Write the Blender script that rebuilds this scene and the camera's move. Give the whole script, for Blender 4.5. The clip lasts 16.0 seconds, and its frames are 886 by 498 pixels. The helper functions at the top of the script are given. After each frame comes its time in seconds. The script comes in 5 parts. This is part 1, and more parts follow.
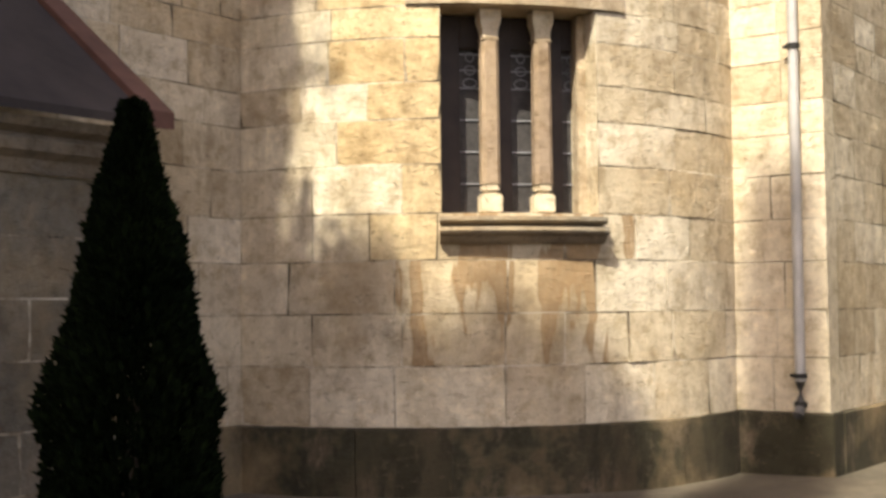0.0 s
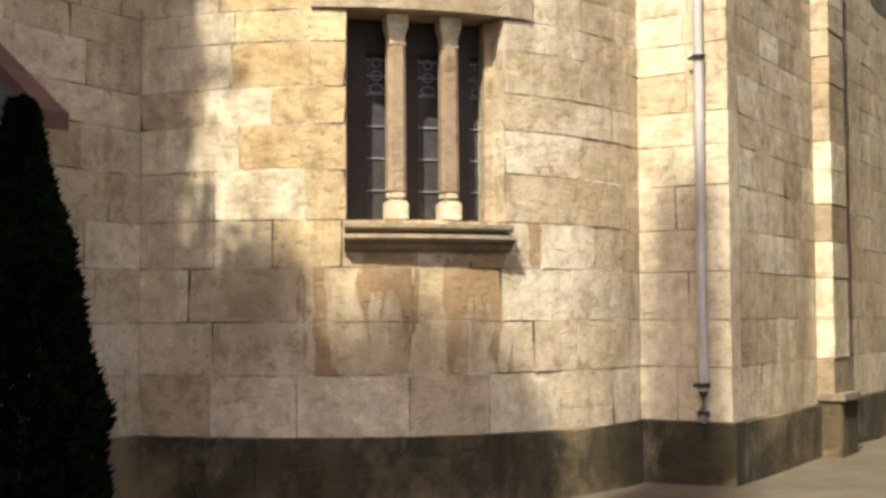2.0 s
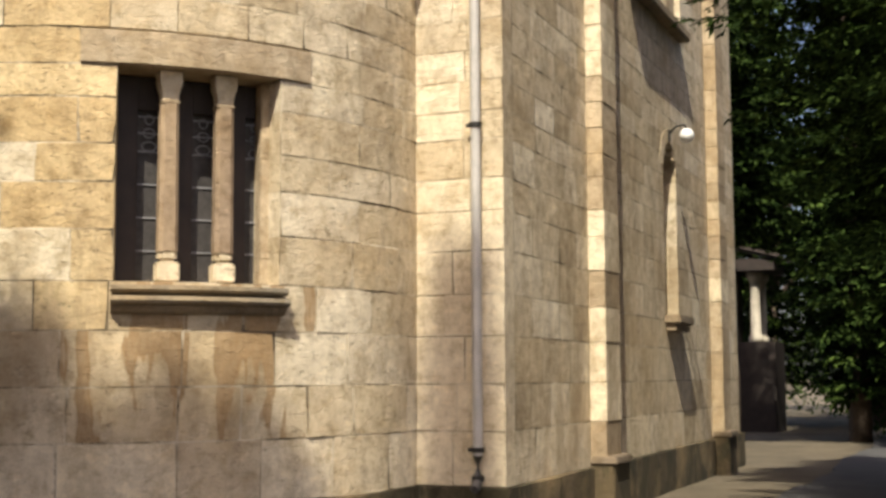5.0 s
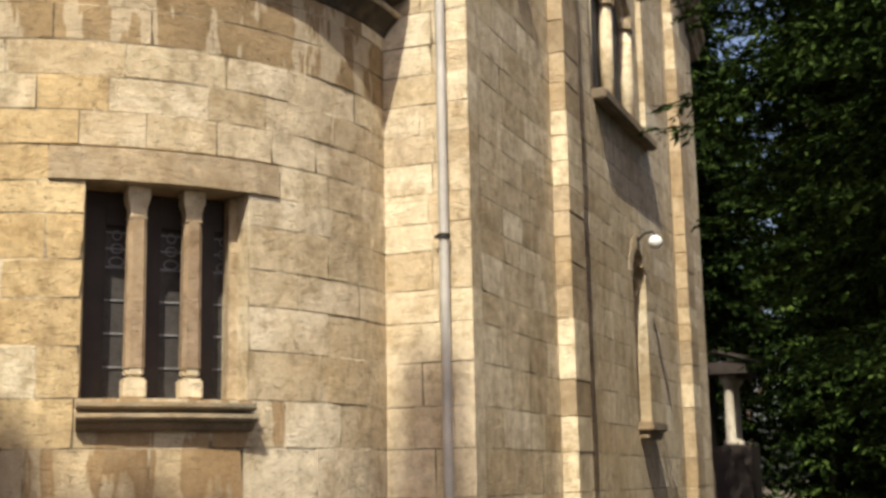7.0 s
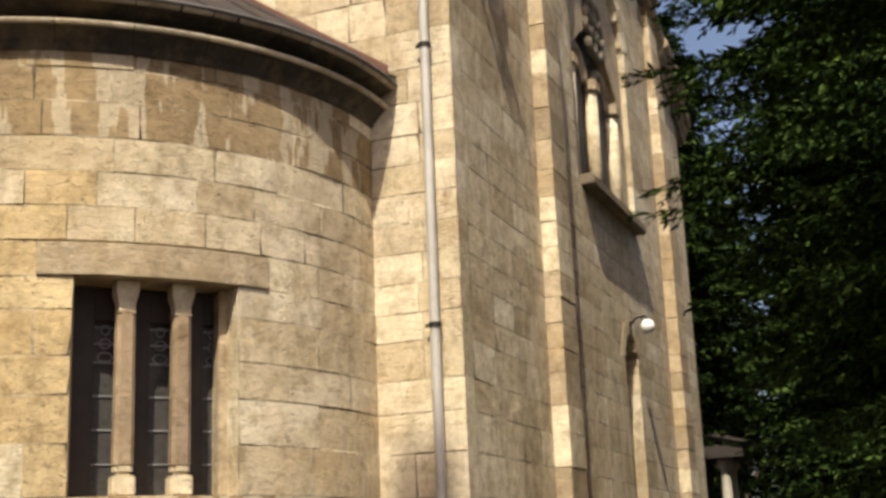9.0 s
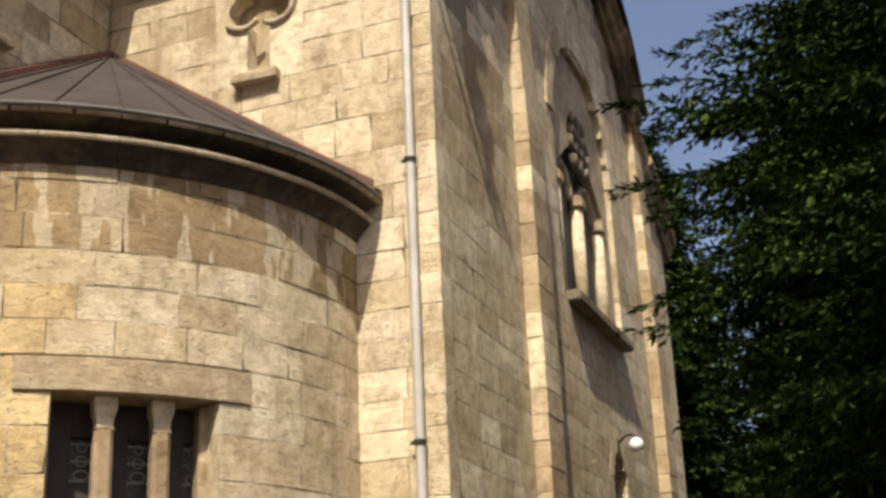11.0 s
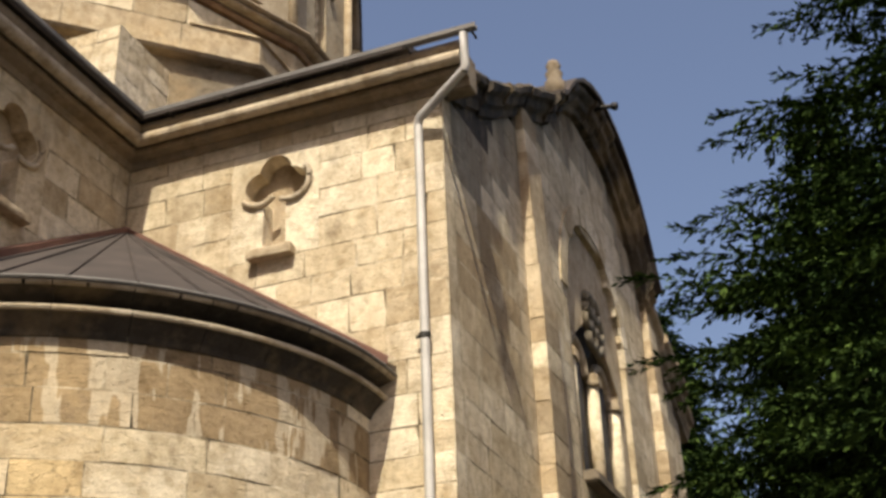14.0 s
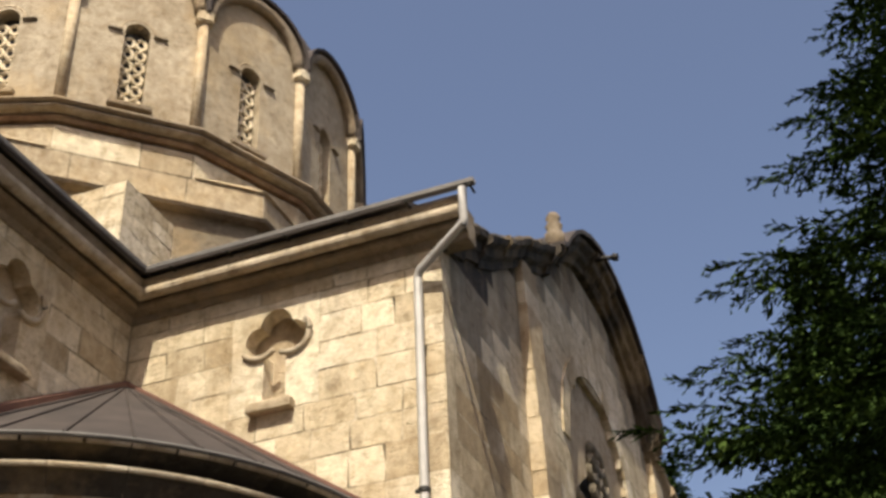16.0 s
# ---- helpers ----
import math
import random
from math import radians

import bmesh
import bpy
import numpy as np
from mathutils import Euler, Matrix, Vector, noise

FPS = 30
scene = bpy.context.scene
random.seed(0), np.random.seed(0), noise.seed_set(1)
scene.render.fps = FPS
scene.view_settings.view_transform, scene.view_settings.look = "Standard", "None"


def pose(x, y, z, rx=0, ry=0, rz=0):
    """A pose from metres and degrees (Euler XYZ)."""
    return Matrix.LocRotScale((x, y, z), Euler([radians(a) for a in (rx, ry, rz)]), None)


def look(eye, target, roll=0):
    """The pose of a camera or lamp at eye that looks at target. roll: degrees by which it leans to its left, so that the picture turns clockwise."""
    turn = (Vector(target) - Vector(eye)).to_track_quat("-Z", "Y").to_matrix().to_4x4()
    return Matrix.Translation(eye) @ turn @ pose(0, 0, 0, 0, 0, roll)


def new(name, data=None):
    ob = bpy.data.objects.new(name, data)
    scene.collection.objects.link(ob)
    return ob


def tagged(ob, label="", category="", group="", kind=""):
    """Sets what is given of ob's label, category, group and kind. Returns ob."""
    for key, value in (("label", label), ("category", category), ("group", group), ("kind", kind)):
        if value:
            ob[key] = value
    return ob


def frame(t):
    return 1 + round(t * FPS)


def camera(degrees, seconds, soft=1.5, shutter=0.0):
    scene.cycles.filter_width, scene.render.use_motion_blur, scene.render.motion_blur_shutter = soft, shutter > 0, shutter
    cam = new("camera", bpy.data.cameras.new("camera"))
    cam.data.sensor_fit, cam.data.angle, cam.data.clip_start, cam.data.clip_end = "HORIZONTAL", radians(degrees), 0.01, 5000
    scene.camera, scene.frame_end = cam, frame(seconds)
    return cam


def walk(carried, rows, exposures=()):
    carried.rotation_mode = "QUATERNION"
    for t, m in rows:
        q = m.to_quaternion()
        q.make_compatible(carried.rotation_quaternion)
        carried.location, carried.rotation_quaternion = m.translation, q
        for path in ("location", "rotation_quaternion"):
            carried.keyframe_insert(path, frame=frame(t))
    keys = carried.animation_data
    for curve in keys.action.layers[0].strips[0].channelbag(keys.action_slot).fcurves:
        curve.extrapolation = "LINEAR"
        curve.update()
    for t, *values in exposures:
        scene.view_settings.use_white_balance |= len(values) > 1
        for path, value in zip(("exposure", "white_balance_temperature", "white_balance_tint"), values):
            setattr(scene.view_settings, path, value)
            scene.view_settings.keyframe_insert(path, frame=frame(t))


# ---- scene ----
cam = camera(38.0, 16.0, soft=3.1)
EXPOSURES = [(0.0, 1.00, 6550, 10), (2.0, 0.84, 6560, 10), (4.0, 0.65, 6600, 10), (9.0, 0.40, 6800, 10), (12.5, 0.46, 6800, 10), (16.0, 0.52, 6750, 10)]
PATH = [
    (0, (4.621, -13.188, 1.746), (3.448, -11.57, 1.839), -0.6),
    (0.5, (4.608, -13.148, 1.746), (3.472, -11.504, 1.843), -0.2),
    (1, (4.597, -13.109, 1.746), (3.48, -11.453, 1.839), -0.4),
    (1.5, (4.591, -13.072, 1.746), (3.491, -11.404, 1.837), -0.2),
    (2, (4.593, -13.031, 1.745), (3.534, -11.337, 1.85), -0.3),
    (2.5, (4.603, -12.982, 1.745), (3.614, -11.247, 1.854), -0.4),
    (3, (4.625, -12.93, 1.747), (3.696, -11.162, 1.852), -0.2),
    (3.5, (4.65, -12.889, 1.751), (3.76, -11.101, 1.86), -0.5),
    (4, (4.678, -12.862, 1.758), (3.83, -11.055, 1.88), -0.1),
    (4.5, (4.705, -12.846, 1.766), (3.894, -11.023, 1.908), -0.2),
    (5, (4.729, -12.838, 1.775), (3.953, -11.006, 1.973), -0.3),
    (7.5, (4.785, -12.82, 1.86), (4.067, -10.994, 2.246), -1.3),
    (8, (4.788, -12.812, 1.866), (4.083, -10.988, 2.283), -1.4),
    (8.5, (4.785, -12.796, 1.87), (4.079, -10.98, 2.325), -1.5),
    (9, (4.77, -12.77, 1.871), (4.068, -10.963, 2.361), -2.3),
    (11.5, (4.688, -12.573, 1.872), (4.039, -10.819, 2.581), -2.4),
    (12, (4.666, -12.535, 1.872), (4.021, -10.798, 2.623), -2.5),
    (12.5, (4.643, -12.504, 1.874), (4.008, -10.785, 2.676), -2.4),
    (13, (4.627, -12.483, 1.876), (3.992, -10.784, 2.718), -2.1),
    (13.5, (4.617, -12.47, 1.879), (3.984, -10.791, 2.761), -2.3),
    (14, (4.617, -12.465, 1.881), (3.994, -10.804, 2.805), -2.3),
    (14.5, (4.627, -12.462, 1.884), (4.015, -10.83, 2.866), -2.5),
    (15, (4.652, -12.464, 1.886), (4.045, -10.862, 2.919), -2.2),
    (15.5, (4.686, -12.474, 1.887), (4.088, -10.9, 2.966), -2.3),
    (16, (4.724, -12.487, 1.887), (4.142, -10.938, 3.01), -2.6),
]
walk(cam, [(t, look(eye, target, roll)) for t, eye, target, roll in PATH], EXPOSURES)

# ---- world, sun ----
SUN = Vector((0.125, -0.61, 0.78)).normalized()      # from the church towards the sun
world = bpy.data.worlds.new("sky")
scene.world = world
world.use_nodes = True
wn = world.node_tree
sky = wn.nodes.new("ShaderNodeTexSky")
sky.sky_type, sky.sun_disc = "NISHITA", False
sky.sun_elevation = math.asin(SUN.z)
sky.sun_rotation = math.atan2(SUN.x, SUN.y)
sky.dust_density, sky.air_density, sky.ozone_density = 4.0, 1.0, 3.0
tint = wn.nodes.new("ShaderNodeMix")
tint.data_type, tint.blend_type = "RGBA", "MULTIPLY"
tint.inputs[0].default_value = 1.0
tint.inputs[7].default_value = (1.09, 0.98, 0.95, 1)
wn.links.new(sky.outputs[0], tint.inputs[6])
wn.links.new(tint.outputs[2], wn.nodes["Background"].inputs[0])
wn.nodes["Background"].inputs[1].default_value = 0.12
sun = new("sun", bpy.data.lights.new("sun", "SUN"))
sun.data.energy, sun.data.angle, sun.data.color = 4.6, radians(0.7), (1.0, 0.94, 0.795)
sun.matrix_world = look((0, -30, 40), Vector((0, -30, 40)) - SUN)


# ---- materials ----
class Mat:
    """Small wrapper for building node materials."""

    def __init__(self, name, rough=0.85, metal=0.0):
        self.m = bpy.data.materials.new(name)
        self.m.use_nodes = True
        self.t = self.m.node_tree
        self.b = self.t.nodes["Principled BSDF"]
        self.b.inputs["Roughness"].default_value = rough
        self.b.inputs["Metallic"].default_value = metal

    def node(self, kind, **values):
        n = self.t.nodes.new(kind)
        for key, v in values.items():
            n.inputs[key].default_value = v
        return n

    def link(self, a, b):
        self.t.links.new(a, b)

    def noise(self, scale, detail=4.0, rough=0.6, coords="Object", stretch=None):
        co = self.node("ShaderNodeTexCoord")
        n = self.node("ShaderNodeTexNoise", Scale=scale, Detail=detail, Roughness=rough)
        src = co.outputs[coords]
        if stretch:
            mp = self.node("ShaderNodeMapping", Scale=stretch)
            self.link(src, mp.inputs[0])
            src = mp.outputs[0]
        self.link(src, n.inputs["Vector"])
        return n.outputs["Fac"]

    def world_noise(self, scale, detail=4.0, rough=0.6, stretch=(1, 1, 1)):
        geo = self.node("ShaderNodeNewGeometry")
        mp = self.node("ShaderNodeMapping", Scale=stretch)
        self.link(geo.outputs["Position"], mp.inputs[0])
        n = self.node("ShaderNodeTexNoise", Scale=scale, Detail=detail, Roughness=rough)
        self.link(mp.outputs[0], n.inputs["Vector"])
        return n.outputs["Fac"]

    def ramp(self, fac, stops):
        r = self.node("ShaderNodeValToRGB")
        e = r.color_ramp.elements
        while len(e) < len(stops):
            e.new(0.5)
        for el, (p, c) in zip(e, stops):
            el.position, el.color = p, (*c, 1) if len(c) == 3 else (c[0],) * 3 + (1,)
        self.link(fac, r.inputs[0])
        return r.outputs[0]

    def mix(self, fac, a, b, mode="MIX"):
        n = self.t.nodes.new("ShaderNodeMix")
        n.data_type, n.blend_type = "RGBA", mode
        for sock, v in ((n.inputs[0], fac), (n.inputs[6], a), (n.inputs[7], b)):
            if isinstance(v, (int, float)):
                sock.default_value = v
            elif isinstance(v, tuple):
                sock.default_value = (*v, 1)
            else:
                self.link(v, sock)
        return n.outputs[2]

    def bump(self, height, strength=0.5, distance=0.02):
        b = self.node("ShaderNodeBump", Strength=strength, Distance=distance)
        self.link(height, b.inputs["Height"])
        self.link(b.outputs[0], self.b.inputs["Normal"])

    def color(self, out):
        if isinstance(out, tuple):
            self.b.inputs["Base Color"].default_value = (*out, 1)
        else:
            self.link(out, self.b.inputs["Base Color"])
        return self.m


def stone_material(name, stops, source="object", stain=0.6, pits=0.5, wash=0.0, drip=0.0, drip_color=(0.40, 0.265, 0.125), drip_scale=2.6, soft_drip=0.0):
    """Weathered limestone blocks: a tone for each block, mottling, pits, streaks of dirt, washes of rust-brown water stains."""
    m = Mat(name, 0.92)
    if source == "object":
        rnd = m.node("ShaderNodeObjectInfo").outputs["Random"]
    else:
        rnd = m.node("ShaderNodeNewGeometry").outputs["Random Per Island"]
    c = m.ramp(rnd, stops)
    cloud = m.ramp(m.world_noise(1.1, 6, 0.7), [(0.30, (0.60, 0.54, 0.44)), (0.50, (0.92, 0.90, 0.86)), (0.66, (1.08, 1.07, 1.05))])
    c = m.mix(0.9, c, cloud, "MULTIPLY")
    mottle = m.ramp(m.world_noise(5.5, 6, 0.72), [(0.34, (0.66, 0.60, 0.50)), (0.5, (1.0, 0.99, 0.97)), (0.66, (1.16, 1.15, 1.13))])
    c = m.mix(0.9, c, mottle, "MULTIPLY")
    ochre = m.ramp(m.world_noise(0.6, 5, 0.65), [(0.50, (0.0,)), (0.66, (1.0,))])
    c = m.mix(m.mix(0.42, (0, 0, 0), ochre), c, (0.50, 0.36, 0.19))
    streak = m.ramp(m.world_noise(2.3, 6, 0.7, (1.3, 1.3, 0.8)), [(0.54, (0.0,)), (0.72, (1.0,))])
    c = m.mix(m.mix(stain, (0, 0, 0), streak), c, (0.21, 0.155, 0.10))
    run = m.ramp(m.world_noise(1.6, 6, 0.66, (1.6, 1.6, 0.4)), [(0.44, (0.0,)), (0.54, (1.0,))])
    gate = m.ramp(m.world_noise(0.42, 3, 0.5), [(0.46 - 0.14 * wash, (0.0,)), (0.62 - 0.14 * wash, (1.0,))])
    run = m.mix(1.0, run, gate, "MULTIPLY")
    c = m.mix(m.mix(0.35 + 0.4 * wash, (0, 0, 0), run), c, (0.27, 0.19, 0.105))
    pit = m.ramp(m.world_noise(7.5, 7, 0.78, (1, 1, 2.0)), [(0.595, (0.0,)), (0.625, (1.0,))])
    c = m.mix(m.mix(pits, (0, 0, 0), pit), c, (0.12, 0.085, 0.05))
    if drip:
        tongues = m.ramp(m.world_noise(drip_scale, 4, 0.55, (1.5, 1.5, 0.32)), [(0.52 - soft_drip, (0.0,)), (0.55, (1.0,)), (0.61, (0.75,)), (0.65, (1.0,))])
        c = m.mix(m.mix(drip, (0, 0, 0), tongues), c, drip_color)
    flake = m.ramp(m.world_noise(3.2, 7, 0.75, (1, 1, 1.8)), [(0.56, (0.0,)), (0.60, (1.0,))])
    c = m.mix(m.mix(0.45, (0, 0, 0), flake), c, m.mix(1.0, c, (1.28, 1.26, 1.22), "MULTIPLY"))
    grain = m.ramp(m.world_noise(70, 3, 0.6), [(0.3, (0.84, 0.83, 0.81)), (0.7, (1.06, 1.05, 1.03))])
    c = m.mix(0.8, c, grain, "MULTIPLY")
    rough = m.mix(0.35, m.world_noise(6, 7, 0.72, (1, 1, 2.2)), m.world_noise(34, 4, 0.65))
    hollows = m.ramp(m.world_noise(11, 5, 0.7, (1, 1, 2.4)), [(0.36, (0.0,)), (0.46, (1.0,))])
    h = m.mix(0.2, rough, hollows)
    m.bump(h, 0.75, 0.045)
    return m.color(c)


CREAM = [(0.0, (0.46, 0.38, 0.26)), (0.10, (0.66, 0.575, 0.43)), (0.22, (0.76, 0.69, 0.55)), (0.34, (0.58, 0.48, 0.33)), (0.46, (0.70, 0.62, 0.47)),
         (0.58, (0.53, 0.44, 0.305)), (0.70, (0.78, 0.71, 0.575)), (0.80, (0.62, 0.53, 0.38)), (0.90, (0.72, 0.64, 0.50)), (1.0, (0.49, 0.405, 0.28))]
STONE = stone_material("limestone_block", CREAM)
STONE_JOINED = stone_material("limestone_block_joined", CREAM, "island")
WASHED = stone_material("water_stained_limestone", [(0.0, (0.36, 0.27, 0.165)), (0.35, (0.47, 0.365, 0.23)), (0.6, (0.40, 0.31, 0.19)), (0.8, (0.60, 0.51, 0.37)), (1.0, (0.44, 0.34, 0.21))], wash=0.5)
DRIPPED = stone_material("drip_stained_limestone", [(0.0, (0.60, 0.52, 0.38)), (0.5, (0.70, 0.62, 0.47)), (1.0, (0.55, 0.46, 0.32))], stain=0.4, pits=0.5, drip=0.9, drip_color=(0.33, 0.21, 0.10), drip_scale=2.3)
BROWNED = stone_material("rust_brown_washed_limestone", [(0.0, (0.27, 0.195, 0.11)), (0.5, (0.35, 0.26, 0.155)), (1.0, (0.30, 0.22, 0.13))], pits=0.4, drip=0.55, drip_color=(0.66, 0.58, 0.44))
# Pale blocks; also wall strips whose stronger sunlight is put into the colour.
PALE = stone_material("pale_and_sunlit_limestone", [(0.0, (0.74, 0.66, 0.50)), (1.0, (0.80, 0.72, 0.57))], stain=0.1, pits=0.2)
OCHRE = stone_material("eroded_ochre_limestone", [(0.0, (0.60, 0.45, 0.25)), (0.5, (0.70, 0.56, 0.34)), (1.0, (0.64, 0.51, 0.31))], stain=0.35, pits=0.75)
CARVED = stone_material("carved_limestone", [(0.0, (0.44, 0.36, 0.26)), (1.0, (0.50, 0.42, 0.31))], stain=0.35, pits=0.35)
# Weathered stone, darkened further for the shade on undersides.
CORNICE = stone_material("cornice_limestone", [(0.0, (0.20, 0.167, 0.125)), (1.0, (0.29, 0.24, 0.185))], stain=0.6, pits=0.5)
# Soot crust, and the shade of cornice undersides, in one near-black colour.
SOOT_SHADE = stone_material("soot_and_shade_limestone", [(0.0, (0.026, 0.022, 0.017)), (1.0, (0.06, 0.05, 0.04))], stain=0.5, pits=0.4)
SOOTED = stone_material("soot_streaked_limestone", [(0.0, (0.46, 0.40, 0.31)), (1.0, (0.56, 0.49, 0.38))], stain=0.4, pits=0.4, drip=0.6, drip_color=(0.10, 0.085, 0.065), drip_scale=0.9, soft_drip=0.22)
SMOOTH = stone_material("smooth_tan_limestone", [(0.0, (0.42, 0.35, 0.25)), (1.0, (0.48, 0.40, 0.29))], stain=0.3, pits=0.15)
BAYSTONE = stone_material("grey_tan_drum_limestone", [(0.0, (0.37, 0.32, 0.245)), (0.5, (0.43, 0.37, 0.28)), (1.0, (0.33, 0.285, 0.215))], stain=0.5, pits=0.4)
# Dingy weathered stone; on the annex its colour also holds deep shade.
DINGY_SHADE = stone_material("dingy_shaded_limestone", [(0.0, (0.17, 0.15, 0.115)), (0.5, (0.26, 0.23, 0.18)), (1.0, (0.20, 0.175, 0.13))], stain=0.6, pits=0.5)
DRUMSTONE = stone_material("drum_limestone", [(0.0, (0.46, 0.385, 0.275)), (0.5, (0.52, 0.44, 0.32)), (1.0, (0.40, 0.335, 0.24))], stain=0.6, pits=0.5, wash=0.3)
PLINTH = stone_material("mossy_plinth_stone", [(0.0, (0.040, 0.036, 0.017)), (0.5, (0.056, 0.047, 0.022)), (1.0, (0.032, 0.031, 0.014))], stain=0.8, pits=0.6)
RUSTSTONE = stone_material("rust_brown_stone", [(0.0, (0.20, 0.12, 0.07)), (1.0, (0.28, 0.17, 0.10))], stain=0.5, pits=0.4)
# Lighter stone for rolls: their sunlit edge is put into the colour.
ROLL = stone_material("cornice_roll_stone", [(0.0, (0.40, 0.35, 0.28)), (1.0, (0.55, 0.48, 0.38))], stain=0.6, pits=0.4)
# Rubble toned down so that the octagon's faces look shaded.
RUBBLE = stone_material("shaded_rubble_stone", [(0.0, (0.25, 0.215, 0.165)), (1.0, (0.20, 0.17, 0.13))], "island", stain=0.5, pits=0.8)


def simple(name, color, rough=0.6, metal=0.0, var=0.25, scale=6.0, bump=0.2):
    m = Mat(name, rough, metal)
    n = m.world_noise(scale, 5, 0.65)
    lo = tuple(c * (1 - var) for c in color)
    hi = tuple(min(1, c * (1 + var)) for c in color)
    m.bump(m.world_noise(scale * 6, 4, 0.6), bump, 0.01)
    return m.color(m.ramp(n, [(0.3, lo), (0.7, hi)]))


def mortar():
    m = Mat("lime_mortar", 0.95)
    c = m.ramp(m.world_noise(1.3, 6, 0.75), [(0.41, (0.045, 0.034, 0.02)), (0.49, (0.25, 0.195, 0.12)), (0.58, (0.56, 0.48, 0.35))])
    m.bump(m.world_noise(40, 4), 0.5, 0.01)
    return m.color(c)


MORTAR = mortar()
CORE = simple("wall_core", (0.20, 0.16, 0.11), 0.95)
ROOF = simple("weathered_sheet_roof", (0.045, 0.034, 0.029), 0.9, 0.0, 0.35, 1.6, 0.1)
RUST = simple("red_brown_flashing", (0.135, 0.062, 0.042), 0.7, 0.1, 0.3, 3.0)
ZINC = simple("galvanised_pipe", (0.46, 0.44, 0.41), 0.6, 0.15, 0.2, 2.5, 0.05)
GUTTER = simple("weathered_gutter", (0.13, 0.12, 0.11), 0.7, 0.2, 0.3, 2.0)
SHAFT = stone_material("brown_column_stone", [(0.0, (0.33, 0.25, 0.18)), (1.0, (0.38, 0.29, 0.21))], stain=0.2, pits=0.2)
TAN = stone_material("tan_limestone", [(0.0, (0.36, 0.29, 0.20)), (0.5, (0.50, 0.41, 0.29)), (1.0, (0.58, 0.49, 0.36))], stain=0.4, pits=0.3)
IRON = simple("dark_iron", (0.03, 0.028, 0.025), 0.6, 0.5)
LEAD = simple("lead_came", (0.26, 0.26, 0.27), 0.6, 0.3)
GLASS = simple("dark_leaded_glass", (0.045, 0.040, 0.037), 0.6, 0.0, 0.6, 9.0, 0.4)
BARK = simple("bark", (0.07, 0.05, 0.035), 0.95, 0, 0.4, 14, 0.8)
WHITE = simple("white_opal_glass", (0.85, 0.85, 0.83), 0.25, 0, 0.03)
PLASTER = simple("white_column_paint", (0.52, 0.47, 0.38), 0.8, 0, 0.15)
# Dark wood; also used for the shadow panels in the triple window.
DARK_WOOD_SHADE = simple("dark_stained_wood_and_shade", (0.028, 0.019, 0.015), 0.7, 0, 0.4, 4)


def leaf_material(name, dark, mid, light):
    m = Mat(name, 0.9)
    m.b.inputs["Specular IOR Level"].default_value = 0.03
    rnd = m.node("ShaderNodeNewGeometry").outputs["Random Per Island"]
    c = m.ramp(rnd, [(0.0, dark), (0.55, mid), (1.0, light)])
    cl = m.ramp(m.world_noise(0.9, 3), [(0.34, (0.55, 0.6, 0.6)), (0.64, (1.45, 1.35, 1.1))])
    return m.color(m.mix(0.9, c, cl, "MULTIPLY"))


SPRUCE = leaf_material("spruce_needles", (0.006, 0.012, 0.004), (0.020, 0.038, 0.011), (0.066, 0.110, 0.029))
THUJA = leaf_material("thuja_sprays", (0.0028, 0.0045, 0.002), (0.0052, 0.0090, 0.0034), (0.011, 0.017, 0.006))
BROAD = leaf_material("broad_leaves", (0.018, 0.032, 0.010), (0.04, 0.07, 0.02), (0.075, 0.115, 0.03))

g = Mat("sandy_ground", 0.95)
gc = g.ramp(g.world_noise(0.7, 6, 0.7), [(0.35, (0.09, 0.075, 0.05)), (0.6, (0.16, 0.13, 0.088)), (0.8, (0.21, 0.175, 0.12))])
gc = g.mix(0.7, gc, g.ramp(g.world_noise(26, 5, 0.7), [(0.35, (0.6, 0.58, 0.5)), (0.65, (1.1, 1.1, 1.1))]), "MULTIPLY")
g.bump(g.world_noise(24, 6, 0.7), 0.8, 0.04)
GROUND = g.color(gc)
a_ = Mat("worn_asphalt", 0.9)
a_.bump(a_.world_noise(60, 4), 0.6, 0.01)
ASPHALT = a_.color(a_.ramp(a_.world_noise(1.4, 6, 0.7), [(0.35, (0.05, 0.05, 0.052)), (0.65, (0.085, 0.083, 0.08)), (0.85, (0.16, 0.14, 0.11))]))


# ---- mesh helpers ----
class Faces(list):
    """Faces of a block; the first `rim` of them are its mortared rim."""
    rim = 0


def mesh_from(name, verts, faces, material, smooth=False):
    me = bpy.data.meshes.new(name)
    me.from_pydata(verts, [], faces)
    me.materials.append(material)
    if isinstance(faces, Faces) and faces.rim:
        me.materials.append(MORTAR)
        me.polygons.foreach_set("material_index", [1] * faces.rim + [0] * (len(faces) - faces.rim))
    if smooth:
        me.polygons.foreach_set("use_smooth", [True] * len(me.polygons))
    me.update()
    return me


def clean(bm):
    bmesh.ops.recalc_face_normals(bm, faces=bm.faces)
    return bm


def part(name, bm, material, parent=None, label="", smooth=False):
    me = bpy.data.meshes.new(name)
    bm.to_mesh(me)
    bm.free()
    me.materials.append(material)
    if smooth:
        me.polygons.foreach_set("use_smooth", [True] * len(me.polygons))
    ob = new(name, me)
    if parent:
        ob.parent = parent
    return tagged(ob, label)


def thing(name, label, category, group="", kind="", at=(0, 0, 0)):
    ob = new(name)
    ob.empty_display_size = 0.2
    ob.location = at
    return tagged(ob, label, category, group, kind)


